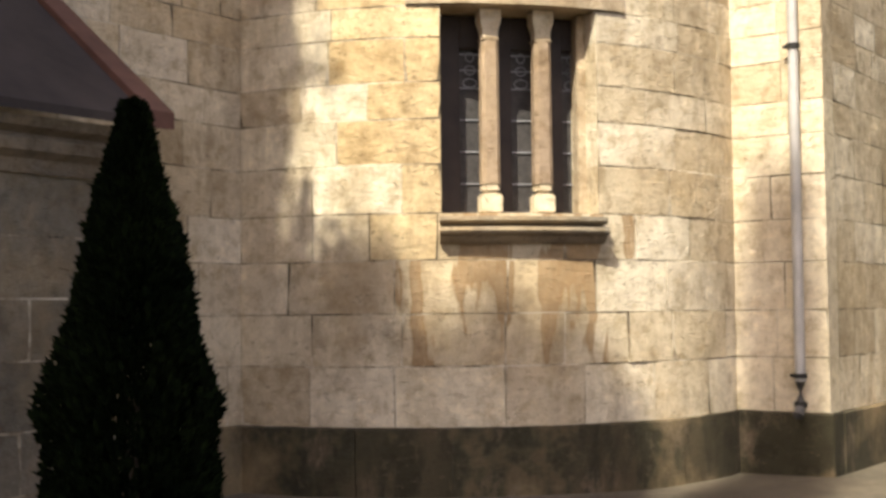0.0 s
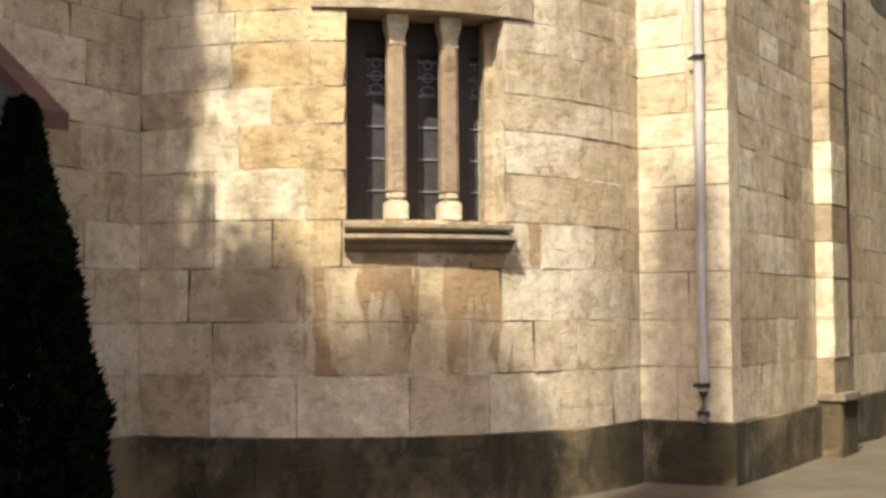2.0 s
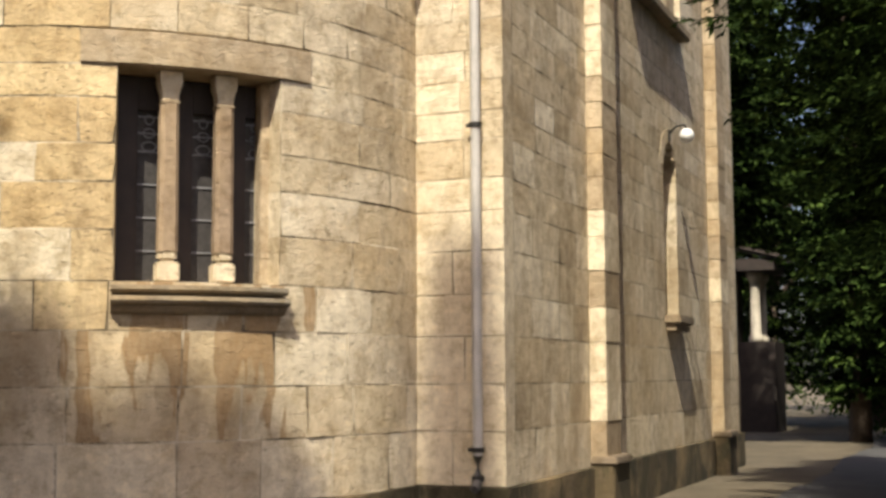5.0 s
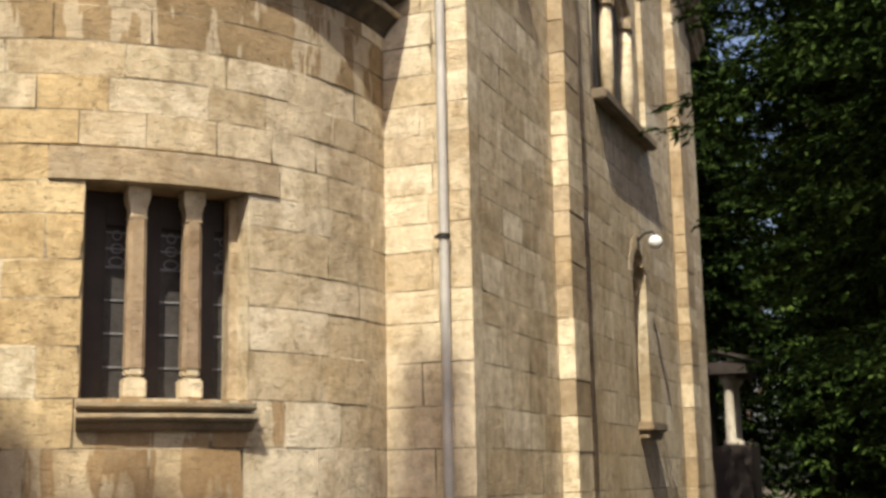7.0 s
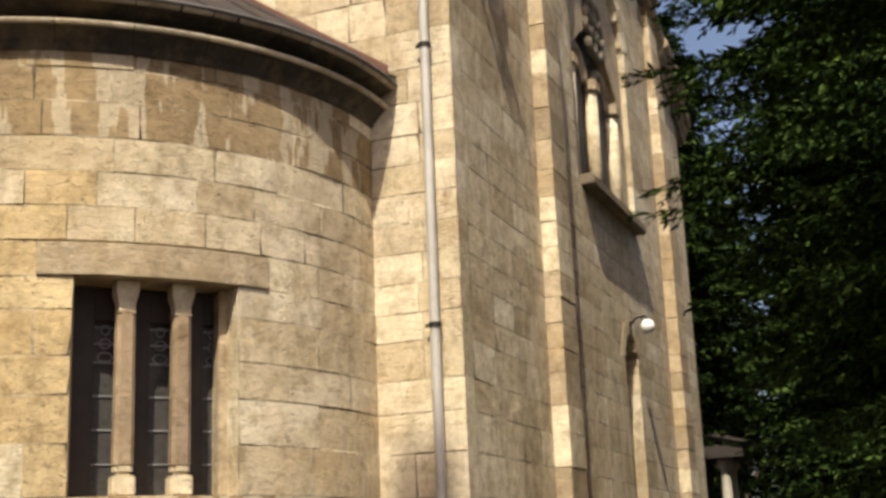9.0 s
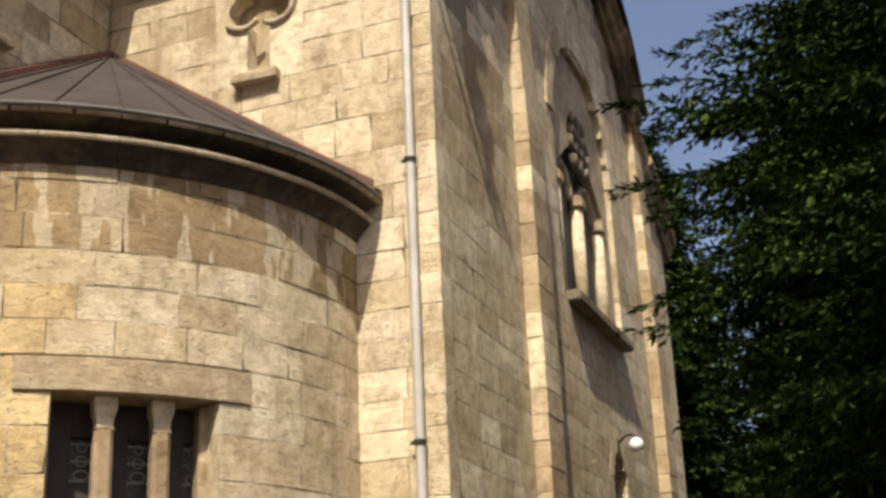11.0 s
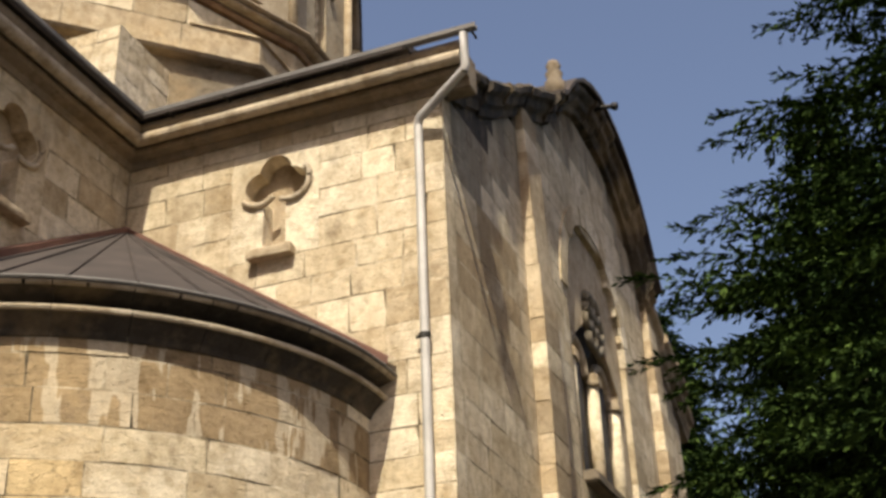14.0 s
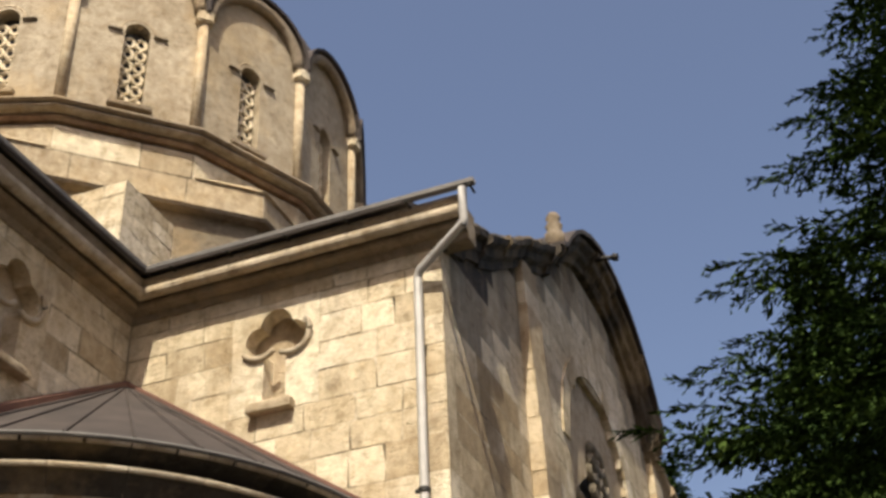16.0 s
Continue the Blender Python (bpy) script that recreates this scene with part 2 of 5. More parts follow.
def box(bm, x0, x1, y0, y1, z0, z1, bevel=0.0, m=None):
    r = bmesh.ops.create_cube(bm, size=1)
    vs = r["verts"]
    bmesh.ops.scale(bm, vec=(x1 - x0, y1 - y0, z1 - z0), verts=vs)
    bmesh.ops.translate(bm, vec=((x0 + x1) / 2, (y0 + y1) / 2, (z0 + z1) / 2), verts=vs)
    if bevel:
        es = list({e for v in vs for e in v.link_edges})
        vs = bmesh.ops.bevel(bm, geom=es, offset=bevel, segments=2, affect="EDGES")["verts"]
    if m is not None:
        bmesh.ops.transform(bm, matrix=m, verts=[v for v in vs if v.is_valid])
    return bm


def boxed(*args, **kw):
    return box(bmesh.new(), *args, **kw)


def lathe(profile, centre=(0, 0), a0=0.0, a1=360.0, n=48, closed_profile=False):
    """A profile of (radius, z) turned about a vertical axis, from angle a0 to a1."""
    bm = bmesh.new()
    full = abs(a1 - a0) >= 359.9
    rings = []
    for i in range(n if full else n + 1):
        a = radians(a0 + (a1 - a0) * i / n)
        rings.append([bm.verts.new((centre[0] + r * math.cos(a), centre[1] + r * math.sin(a), z)) for r, z in profile])
    m = len(profile)
    for i in range(n):
        p, q = rings[i], rings[(i + 1) % len(rings)]
        for j in range(m if closed_profile else m - 1):
            k = (j + 1) % m
            bm.faces.new((p[j], q[j], q[k], p[k]))
    if closed_profile and not full:
        bm.faces.new(rings[0])
        bm.faces.new(rings[-1])
    return clean(bm)


def sweep(profile, path_fn, ends=True):
    """A closed profile of (out, z) carried along stations; path_fn lists (origin, outward) pairs."""
    bm = bmesh.new()
    rings = [[bm.verts.new((o[0] + w[0] * d, o[1] + w[1] * d, o[2] + z)) for d, z in profile] for o, w in path_fn]
    m = len(profile)
    for p, q in zip(rings, rings[1:]):
        for j in range(m):
            k = (j + 1) % m
            bm.faces.new((p[j], q[j], q[k], p[k]))
    if ends:
        bm.faces.new(rings[0])
        bm.faces.new(rings[-1])
    return clean(bm)


def tube(points, radius, n=14, ends=True):
    bm = bmesh.new()
    pts = [Vector(p) for p in points]
    rings = []
    for i, p in enumerate(pts):
        d = (pts[min(i + 1, len(pts) - 1)] - pts[max(i - 1, 0)]).normalized()
        q = d.to_track_quat("Z", "Y")
        r = radius[i] if isinstance(radius, (list, tuple)) else radius
        rings.append([bm.verts.new(p + q @ Vector((r * math.cos(a), r * math.sin(a), 0)))
                      for a in (2 * math.pi * k / n for k in range(n))])
    for p, q in zip(rings, rings[1:]):
        for j in range(n):
            bm.faces.new((p[j], p[(j + 1) % n], q[(j + 1) % n], q[j]))
    if ends:
        bm.faces.new(rings[0])
        bm.faces.new(rings[-1])
    return clean(bm)


def plate(outer, hole, fn, depth):
    """A slab with an opening: outlines in (s, z), carried to the world by fn(s, z, out)."""
    bm = bmesh.new()
    loops = []
    for outline in (outer, hole):
        vs = [bm.verts.new((s, z, 0)) for s, z in outline]
        es = [bm.edges.new((vs[i], vs[(i + 1) % len(vs)])) for i in range(len(vs))]
        loops += es
    bmesh.ops.triangle_fill(bm, use_beauty=True, use_dissolve=False, edges=loops)
    r = bmesh.ops.extrude_face_region(bm, geom=list(bm.faces))
    for v in r["geom"]:
        if isinstance(v, bmesh.types.BMVert):
            v.co.z = -depth
    for v in bm.verts:
        v.co = fn(v.co.x, v.co.y, v.co.z)
    return clean(bm)


# ---- ashlar ----
RNG = random.Random(7)
COURSES = [0.62, 1.20, 1.70, 2.21, 2.66, 3.13, 3.565, 3.92, 4.35, 4.66, 5.0, 5.34, 5.68, 6.02, 6.37, 6.715, 7.10,
           7.52, 7.98, 8.45, 8.83, 9.20, 9.62, 10.02, 10.42, 10.78, 11.06, 11.5, 11.9, 12.3, 12.75, 13.2, 13.6, 14.1, 14.6, 15.1, 15.6]


def stone_verts(fn, s0, s1, z0, z1, depth, mids, rng, gap=0.0005, ch=0.006, relief=1.0):
    """A block with an uneven face, chipped corners and a recessed rim that carries the mortar."""
    s0, s1, z0, z1 = s0 + gap, s1 - gap, z0 + gap, z1 - gap
    proud, ts, tz = relief * rng.uniform(-0.004, 0.006), relief * rng.uniform(-0.003, 0.003), relief * rng.uniform(-0.0025, 0.0025)
    w, h = s1 - s0, z1 - z0
    mids = max(mids, 2)
    cl, cr, cb, ct = (ch * rng.uniform(0.4, 1.1) for _ in range(4))
    ss = [s0, s0 + cl] + [s0 + w * (i + 1) / (mids + 1) for i in range(mids)] + [s1 - cr, s1]
    zs = [z0, z0 + cb, (z0 + z1) / 2, z1 - ct, z1]
    verts, faces, n, m = [], Faces(), len(ss), len(zs)
    chips = {(i, j): rng.uniform(0.010, 0.030) for i in (1, n - 2) for j in (1, m - 2) if rng.random() < 0.2 and min(w, h) > 0.2}
    for j, z in enumerate(zs):
        for i, s in enumerate(ss):
            edge = i in (0, n - 1) or j in (0, m - 1)
            if edge:
                verts.append(fn(s, z, -ch * rng.uniform(0.5, 1.0)))
                continue
            d = proud + ts * (2 * (s - s0) / w - 1) + tz * (j - 2) + relief * rng.uniform(-0.003, 0.003)
            inner = (i in (1, n - 2)) or (j in (1, m - 2))
            js, jz = rng.uniform(0, 0.45) * ch * (i == 1) - rng.uniform(0, 0.45) * ch * (i == n - 2), rng.uniform(0, 0.6) * ch * (j == 1) - rng.uniform(0, 0.6) * ch * (j == m - 2)
            c = chips.get((i, j), 0.0)
            if c:
                js, jz = c * (1 if i == 1 else -1), 0.5 * c * (1 if j == 1 else -1)
            verts.append(fn(s + js, z + jz, d - (0.003 if inner else 0.0)))
    rim_faces, face_faces = [], []
    for j in range(m - 1):
        for i in range(n - 1):
            a = j * n + i
            (rim_faces if i in (0, n - 2) or j in (0, m - 2) else face_faces).append((a, a + 1, a + n + 1, a + n))
    faces += rim_faces + face_faces
    faces.rim = len(rim_faces)
    rim = [(0, i) for i in range(n)] + [(j, n - 1) for j in range(1, m - 1)] + [(m - 1, i) for i in range(n - 1, -1, -1)] + [(j, 0) for j in range(m - 2, 0, -1)]
    base = len(verts)
    for j, i in rim:
        verts.append(fn(ss[i], zs[j], -depth))
    k = len(rim)
    for q in range(k):
        j, i = rim[q]
        j2, i2 = rim[(q + 1) % k]
        faces.append((j2 * n + i2, j * n + i, base + q, base + (q + 1) % k))
    return verts, faces


def ashlar(parent, fn, s_range, courses, seed, cuts=(), depth=0.3, size=(0.55, 1.15), mids=0, pale=(), keep=300,
           near=lambda s, z: 0.0, clip=None, joined="block_courses", washed=(), dripped=(), choose=None, relief=1.0):
    """Courses of single blocks over a wall. cuts: fn(z0, z1) -> (s0, s1) openings. clip(z0, z1) -> s range of a gable."""
    rng = random.Random(seed)
    todo = []
    for z0, z1 in zip(courses, courses[1:]):
        lo, hi = clip(z0, z1) if clip else s_range
        if hi - lo < 0.12:
            continue
        spans = [(lo, hi)]
        for cut in cuts:
            c = cut(z0, z1)
            if c:
                spans = [p for a, b in spans for p in ((a, min(b, c[0])), (max(a, c[1]), b)) if p[1] - p[0] > 0.05]
        for a, b in spans:
            s = a
            while s < b - 0.01:
                w = rng.uniform(*size)
                e = s + w
                if b - e < size[0] * 0.6:
                    e = b
                todo.append((s, e, z0, z1))
                s = e
    order = sorted(range(len(todo)), key=lambda i: near((todo[i][0] + todo[i][1]) / 2, todo[i][2]))
    singles = set(order[:keep])
    jv, jf, jr = [], [], []
    for i, (s, e, z0, z1) in enumerate(todo):
        v, f = stone_verts(fn, s, e, z0, z1, depth, mids, rng, relief=relief)
        if i in singles:
            ms, mz = (s + e) / 2, (z0 + z1) / 2

            def within(areas):
                return any(p[0] <= ms <= p[1] and p[2] <= mz <= p[3] for p in areas)

            mat_ = choose(ms, mz) if choose else None
            if mat_ is None:
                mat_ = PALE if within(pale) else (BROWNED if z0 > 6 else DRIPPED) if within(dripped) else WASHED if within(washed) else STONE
            ob = new("block", mesh_from("block", v, f, mat_))
            ob.parent = parent
        else:
            o = len(jv)
            jv += v
            jf += [tuple(a + o for a in q) for q in f]
            jr += [1] * f.rim + [0] * (len(f) - f.rim)
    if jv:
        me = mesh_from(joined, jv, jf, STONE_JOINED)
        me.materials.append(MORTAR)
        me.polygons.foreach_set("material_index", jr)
        ob = new(joined, me)
        ob.parent = parent
        tagged(ob, kind="stuff")


def block_at(parent, fn, s0, s1, z0, z1, depth, material, name="block", mids=0, label=""):
    v, f = stone_verts(fn, s0, s1, z0, z1, depth, mids, RNG)
    ob = new(name, mesh_from(name, v, list(f), material))
    ob.parent = parent
    return tagged(ob, label)


# ---- the plan ----
IX = -4.53                                  # re-entrant corner of the two arms
AC, AR = (-4.75, -0.27), 3.74               # chapel in the corner: centre and radius
CW, CM = 14.0, 7.0                          # width and axis of the gabled front
EAVE, RIDGE = 11.43, 15.4
DOME, DR = (-11.5, 7.0), 6.3                # dome axis, drum radius


def fn_b(s, z, d):
    return (s, -d, z)


def fn_c(s, z, d):
    return (d, s, z)


def fn_a(s, z, d):
    return (IX + d, s, z)


def fn_apse(s, z, d):
    a = s / AR
    return (AC[0] + (AR + d) * math.cos(a), AC[1] + (AR + d) * math.sin(a), z)


# ---- ground ----
def ground_sheet():
    bm = bmesh.new()
    xs = [-600, -120, -40] + [-30 + 1.5 * i for i in range(41)] + [40, 120, 600]
    ys = [-600, -120, -40] + [-30 + 1.5 * i for i in range(51)] + [60, 140, 600]
    rows = [[bm.verts.new((x, y, 0.05 * noise.noise((x * 0.35, y * 0.35, 0)) - 0.03)) for x in xs] for y in ys]
    for p, q in zip(rows, rows[1:]):
        for i in range(len(xs) - 1):
            bm.faces.new((p[i], p[i + 1], q[i + 1], q[i]))
    ob = part("ground", bm, GROUND, smooth=True)
    return tagged(ob, "trodden sandy earth round the church walls", "ground", kind="structure")


ground_sheet()

bm = bmesh.new()
edge = [(1.9 + 0.10 * math.sin(y * 0.7) + 0.05 * math.sin(y * 2.3), y) for y in [-14 + 1.0 * i for i in range(70)]]
lv = [bm.verts.new((x, y, 0.035)) for x, y in edge]
rv = [bm.verts.new((9.5 + 0.2 * math.sin(y), y, 0.035)) for x, y in edge]
lb = [bm.verts.new((x - 0.08, y, -0.1)) for x, y in edge]
for i in range(len(edge) - 1):
    bm.faces.new((lv[i], rv[i], rv[i + 1], lv[i + 1]))
    bm.faces.new((lb[i], lv[i], lv[i + 1], lb[i + 1]))
tagged(part("road", clean(bm), ASPHALT), "worn grey asphalt drive beside the church", "road", kind="structure")


# ---- church walls ----
GC, GR, CREST = 7.6, 3.55, 14.9             # rounded gable: axis, radius, wall crest


def gable_top(y):
    """Height of the front wall at y: sloping wings, a round-topped bay between the pilasters."""
    wing = 11.1 + 0.50 * (y if y < CM else CW - y)
    if 4.05 < y < 11.15:
        return max(wing, CREST - GR + math.sqrt(max(0.0, GR ** 2 - (y - GC) ** 2)))
    return wing


GABLE = [(0.29, 11.2)] + [(y, gable_top(y)) for y in [0.8 + 0.4 * i for i in range(32)]] + [(13.7, 11.2)]


wall_b = part("wall_transept_side", boxed(-14.0, -0.29, 0.29, 13.7, -0.2, 11.2), CORE)
tagged(wall_b, "sunlit side wall of cream limestone ashlar", "wall", kind="structure")
wall_a = part("wall_arm_side", boxed(-18.4, IX - 0.29, -8.6, 0.2, -0.2, 11.2), CORE)
tagged(wall_a, "shaded side wall of cream limestone ashlar", "wall", kind="structure")
bm = bmesh.new()
f = [bm.verts.new((-0.29, y, z)) for y, z in [(0.29, -0.2), (13.7, -0.2)] + GABLE[::-1]]
face = bm.faces.new(f)
r = bmesh.ops.extrude_face_region(bm, geom=[face])
bmesh.ops.translate(bm, vec=(-0.5, 0, 0), verts=[v for v in r["geom"] if isinstance(v, bmesh.types.BMVert)])
wall_c = part("wall_gable_front", clean(bm), simple("recess_plaster", (0.42, 0.35, 0.25), 0.9, 0, 0.2, 2.0, 0.4))
tagged(wall_c, "gabled front wall of weathered limestone ashlar", "wall", kind="structure")


def trefoil(cs, cz):
    """Keyhole outline: three lobes on a narrow stem."""
    out = []
    for i in range(72):
        a = 2 * math.pi * i / 72 + 0.001
        dx, dz = math.cos(a), math.sin(a)
        best = 0.17
        for x, z, r in ((0, 0.20, 0.225), (-0.225, 0.0, 0.21), (0.225, 0.0, 0.21)):
            b = dx * x + dz * z
            disc = b * b - (x * x + z * z - r * r)
            if disc >= 0:
                best = max(best, b + math.sqrt(disc))
        if dz < -0.1:
            t = min(0.16 / abs(dx) if abs(dx) > 1e-6 else 9, 1.0 / -dz)
            best = max(best, t)
        out.append((cs + dx * best, cz + dz * best))
    return out


def trefoil_window(name, parent, fn, cs):
    w = thing(name, "trefoil-headed keyhole window niche with a stone sill", "window", kind="structure")
    part("surround", plate([(cs - 0.62, 9.205), (cs + 0.62, 9.205), (cs + 0.62, 10.775), (cs - 0.62, 10.775)],
                           trefoil(cs, 10.25), fn, 0.28), STONE, w)
    for sgn, a0, a1 in ((1, -120, 40), (-1, -140, -40)):
        pts = []
        for i in range(15):
            a = radians(a0 + (a1 - a0) * i / 14)
            pts.append(fn(cs + sgn * (0.225 + 0.275 * math.cos(a)), 10.25 + 0.275 * math.sin(a), 0.02))
        part("hood_mould", tube(pts, 0.04, 8), ROLL, w, smooth=True)
    for p0, p1, z0, z1, d in ((-0.31, 0.31, 9.17, 9.28, 0.16), (-0.27, 0.27, 9.28, 9.33, 0.10)):
        v, f = stone_verts(fn, cs + p0, cs + p1, z0, z1, 0.2, 0, RNG, 0, 0.012)
        v = [fn_shift(fn, q, d) for q in v]
        ob = new("sill", mesh_from("sill", v, list(f), CARVED))
        ob.parent = w
    bmg = bmesh.new()
    vs = [bmg.verts.new(fn(cs + x, z, -0.26)) for x, z in ((-0.55, 9.2), (0.55, 9.2), (0.55, 10.75), (-0.55, 10.75))]
    bmg.faces.new(vs)
    part("niche_back", bmg, CARVED, w)
    return w


def fn_shift(fn, q, d):
    """Moves a point d metres out of its wall."""
    o, p = Vector(fn(0, 0, 0)), Vector(fn(0, 0, 1))
    return tuple(Vector(q) + (p - o) * d)


def rect_cut(s0, s1, z0, z1):
    return lambda a, b: (s0, s1) if (a + b) / 2 > z0 and (a + b) / 2 < z1 else None


def arch_cut(c, half, z0, spring):
    def cut(a, b):
        m = (a + b) / 2
        if m < z0 or m > spring + half:
            return None
        h = half if m <= spring else math.sqrt(max(0.0, half ** 2 - (m - spring) ** 2))
        return (c - h, c + h)
    return cut


low = [z for z in COURSES if z <= 7.6]
upp = [z for z in COURSES if 7.5 < z < 11.1]
# Pale blocks brighten this strip: part of its sunlight is in the colour.
ashlar(wall_b, fn_b, (-1.12, 0.0), low, 3, size=(0.42, 0.8), pale=[(-1.2, 0.1, 0.6, 3.95), (-0.5, 0.1, 6.7, 7.1), (-1.2, -0.5, 4.3, 5.4)])
ashlar(wall_b, fn_b, (IX, 0.0), upp, 4, cuts=[rect_cut(-2.92, -1.68, 9.2, 10.78)], size=(0.38, 0.85),
       pale=[(-1.75, -0.85, 7.98, 8.45), (-0.9, -0.5, 10.0, 10.4)])
ashlar(wall_a, fn_a, (-8.6, -3.85), low, 5, size=(0.5, 1.0))
ashlar(wall_a, fn_a, (-8.6, 0.0), upp, 6, cuts=[rect_cut(-2.92, -1.68, 9.2, 10.78)], size=(0.45, 0.9))
trefoil_window("window_trefoil_side", wall_b, fn_b, -2.30)
trefoil_window("window_trefoil_arm", wall_a, fn_a, -2.30)


def clip_c(z0, z1):
    inside = [y for y in [0.31 + 0.05 * i for i in range(268)] if gable_top(y) > (z0 + z1) / 2 + 0.05]
    return (inside[0], inside[-1]) if inside else (0, 0)


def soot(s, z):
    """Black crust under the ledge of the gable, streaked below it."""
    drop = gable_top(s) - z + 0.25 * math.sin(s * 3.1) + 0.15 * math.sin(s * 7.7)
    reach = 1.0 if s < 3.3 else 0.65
    return SOOT_SHADE if drop < 0.5 * reach else SOOTED if drop < 1.5 * reach else None


AZ0, ASPR, AHALF, AY = 7.52, 10.6, 1.85, 7.15
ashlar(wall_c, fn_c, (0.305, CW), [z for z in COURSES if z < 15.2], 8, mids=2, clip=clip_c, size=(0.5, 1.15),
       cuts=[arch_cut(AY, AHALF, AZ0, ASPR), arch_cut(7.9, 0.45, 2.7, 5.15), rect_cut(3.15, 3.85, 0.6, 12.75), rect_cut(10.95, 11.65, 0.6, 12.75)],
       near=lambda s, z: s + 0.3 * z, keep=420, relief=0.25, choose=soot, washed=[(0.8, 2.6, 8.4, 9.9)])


# plinth
def plinth(parent, fn, s0, s1, seed, mids=0):
    rng = random.Random(seed)
    s = s0
    while s < s1 - 0.05:
        e = min(s1, s + rng.uniform(0.9, 1.5))
        if s1 - e < 0.4:
            e = s1
        v, f = stone_verts(lambda a, z, d: fn(a, z, d + 0.05), s, e, -0.2, 0.62, 0.3, mids, rng, ch=0.014, relief=1.6)
        ob = new("plinth_block", mesh_from("plinth_block", v, list(f), PLINTH))
        ob.parent = parent
        s = e


plinth(wall_b, fn_b, -1.2, 0.05, 1)
plinth(wall_c, fn_c, 0.25, CW, 2)
plinth(wall_a, fn_a, -8.6, -3.9, 3)


# ---- pilaster strips on the gabled front ----
def pilaster(y0, y1, top):
    p = thing("pilaster", "projecting limestone pilaster strip on the gabled front", "pilaster", "pilaster strips", "structure", (0.1, y0, 0.6))
    zs = [z for z in COURSES if z <= top]
    zs = [0.62] + zs[1:]
    rng = random.Random(int(y0 * 10))
    for z0, z1 in zip(zs, zs[1:]):
        bmx = box(bmesh.new(), -0.29, 0.21 - 0.11 * min(1.0, max(0.0, (z0 - 9.0) / 3.6)) + rng.uniform(-0.006, 0.006), y0 + rng.uniform(-0.006, 0.006), y1, z0 + 0.002, z1 - 0.002, 0.006)
        bmesh.ops.translate(bmx, vec=(-0.1, -y0, -0.6), verts=bmx.verts)
        part("block", bmx, PALE if rng.random() < 0.3 else TAN, p)
    bmx = box(bmesh.new(), -0.1, 0.34, y0 - 0.06, y1 + 0.06, 0.66, 0.76, 0.02)
    bmesh.ops.translate(bmx, vec=(-0.1, -y0, -0.6), verts=bmx.verts)
    part("foot_moulding", bmx, CORNICE, p)
    bmx = box(bmesh.new(), -0.1, 0.30, y0 - 0.03, y1 + 0.03, -0.2, 0.66, 0.02)
    bmesh.ops.translate(bmx, vec=(-0.1, -y0, -0.6), verts=bmx.verts)
    part("foot", bmx, PLINTH, p)
    return p


pilaster(3.15, 3.85, 12.8)
pilaster(10.95, 11.65, 12.8)


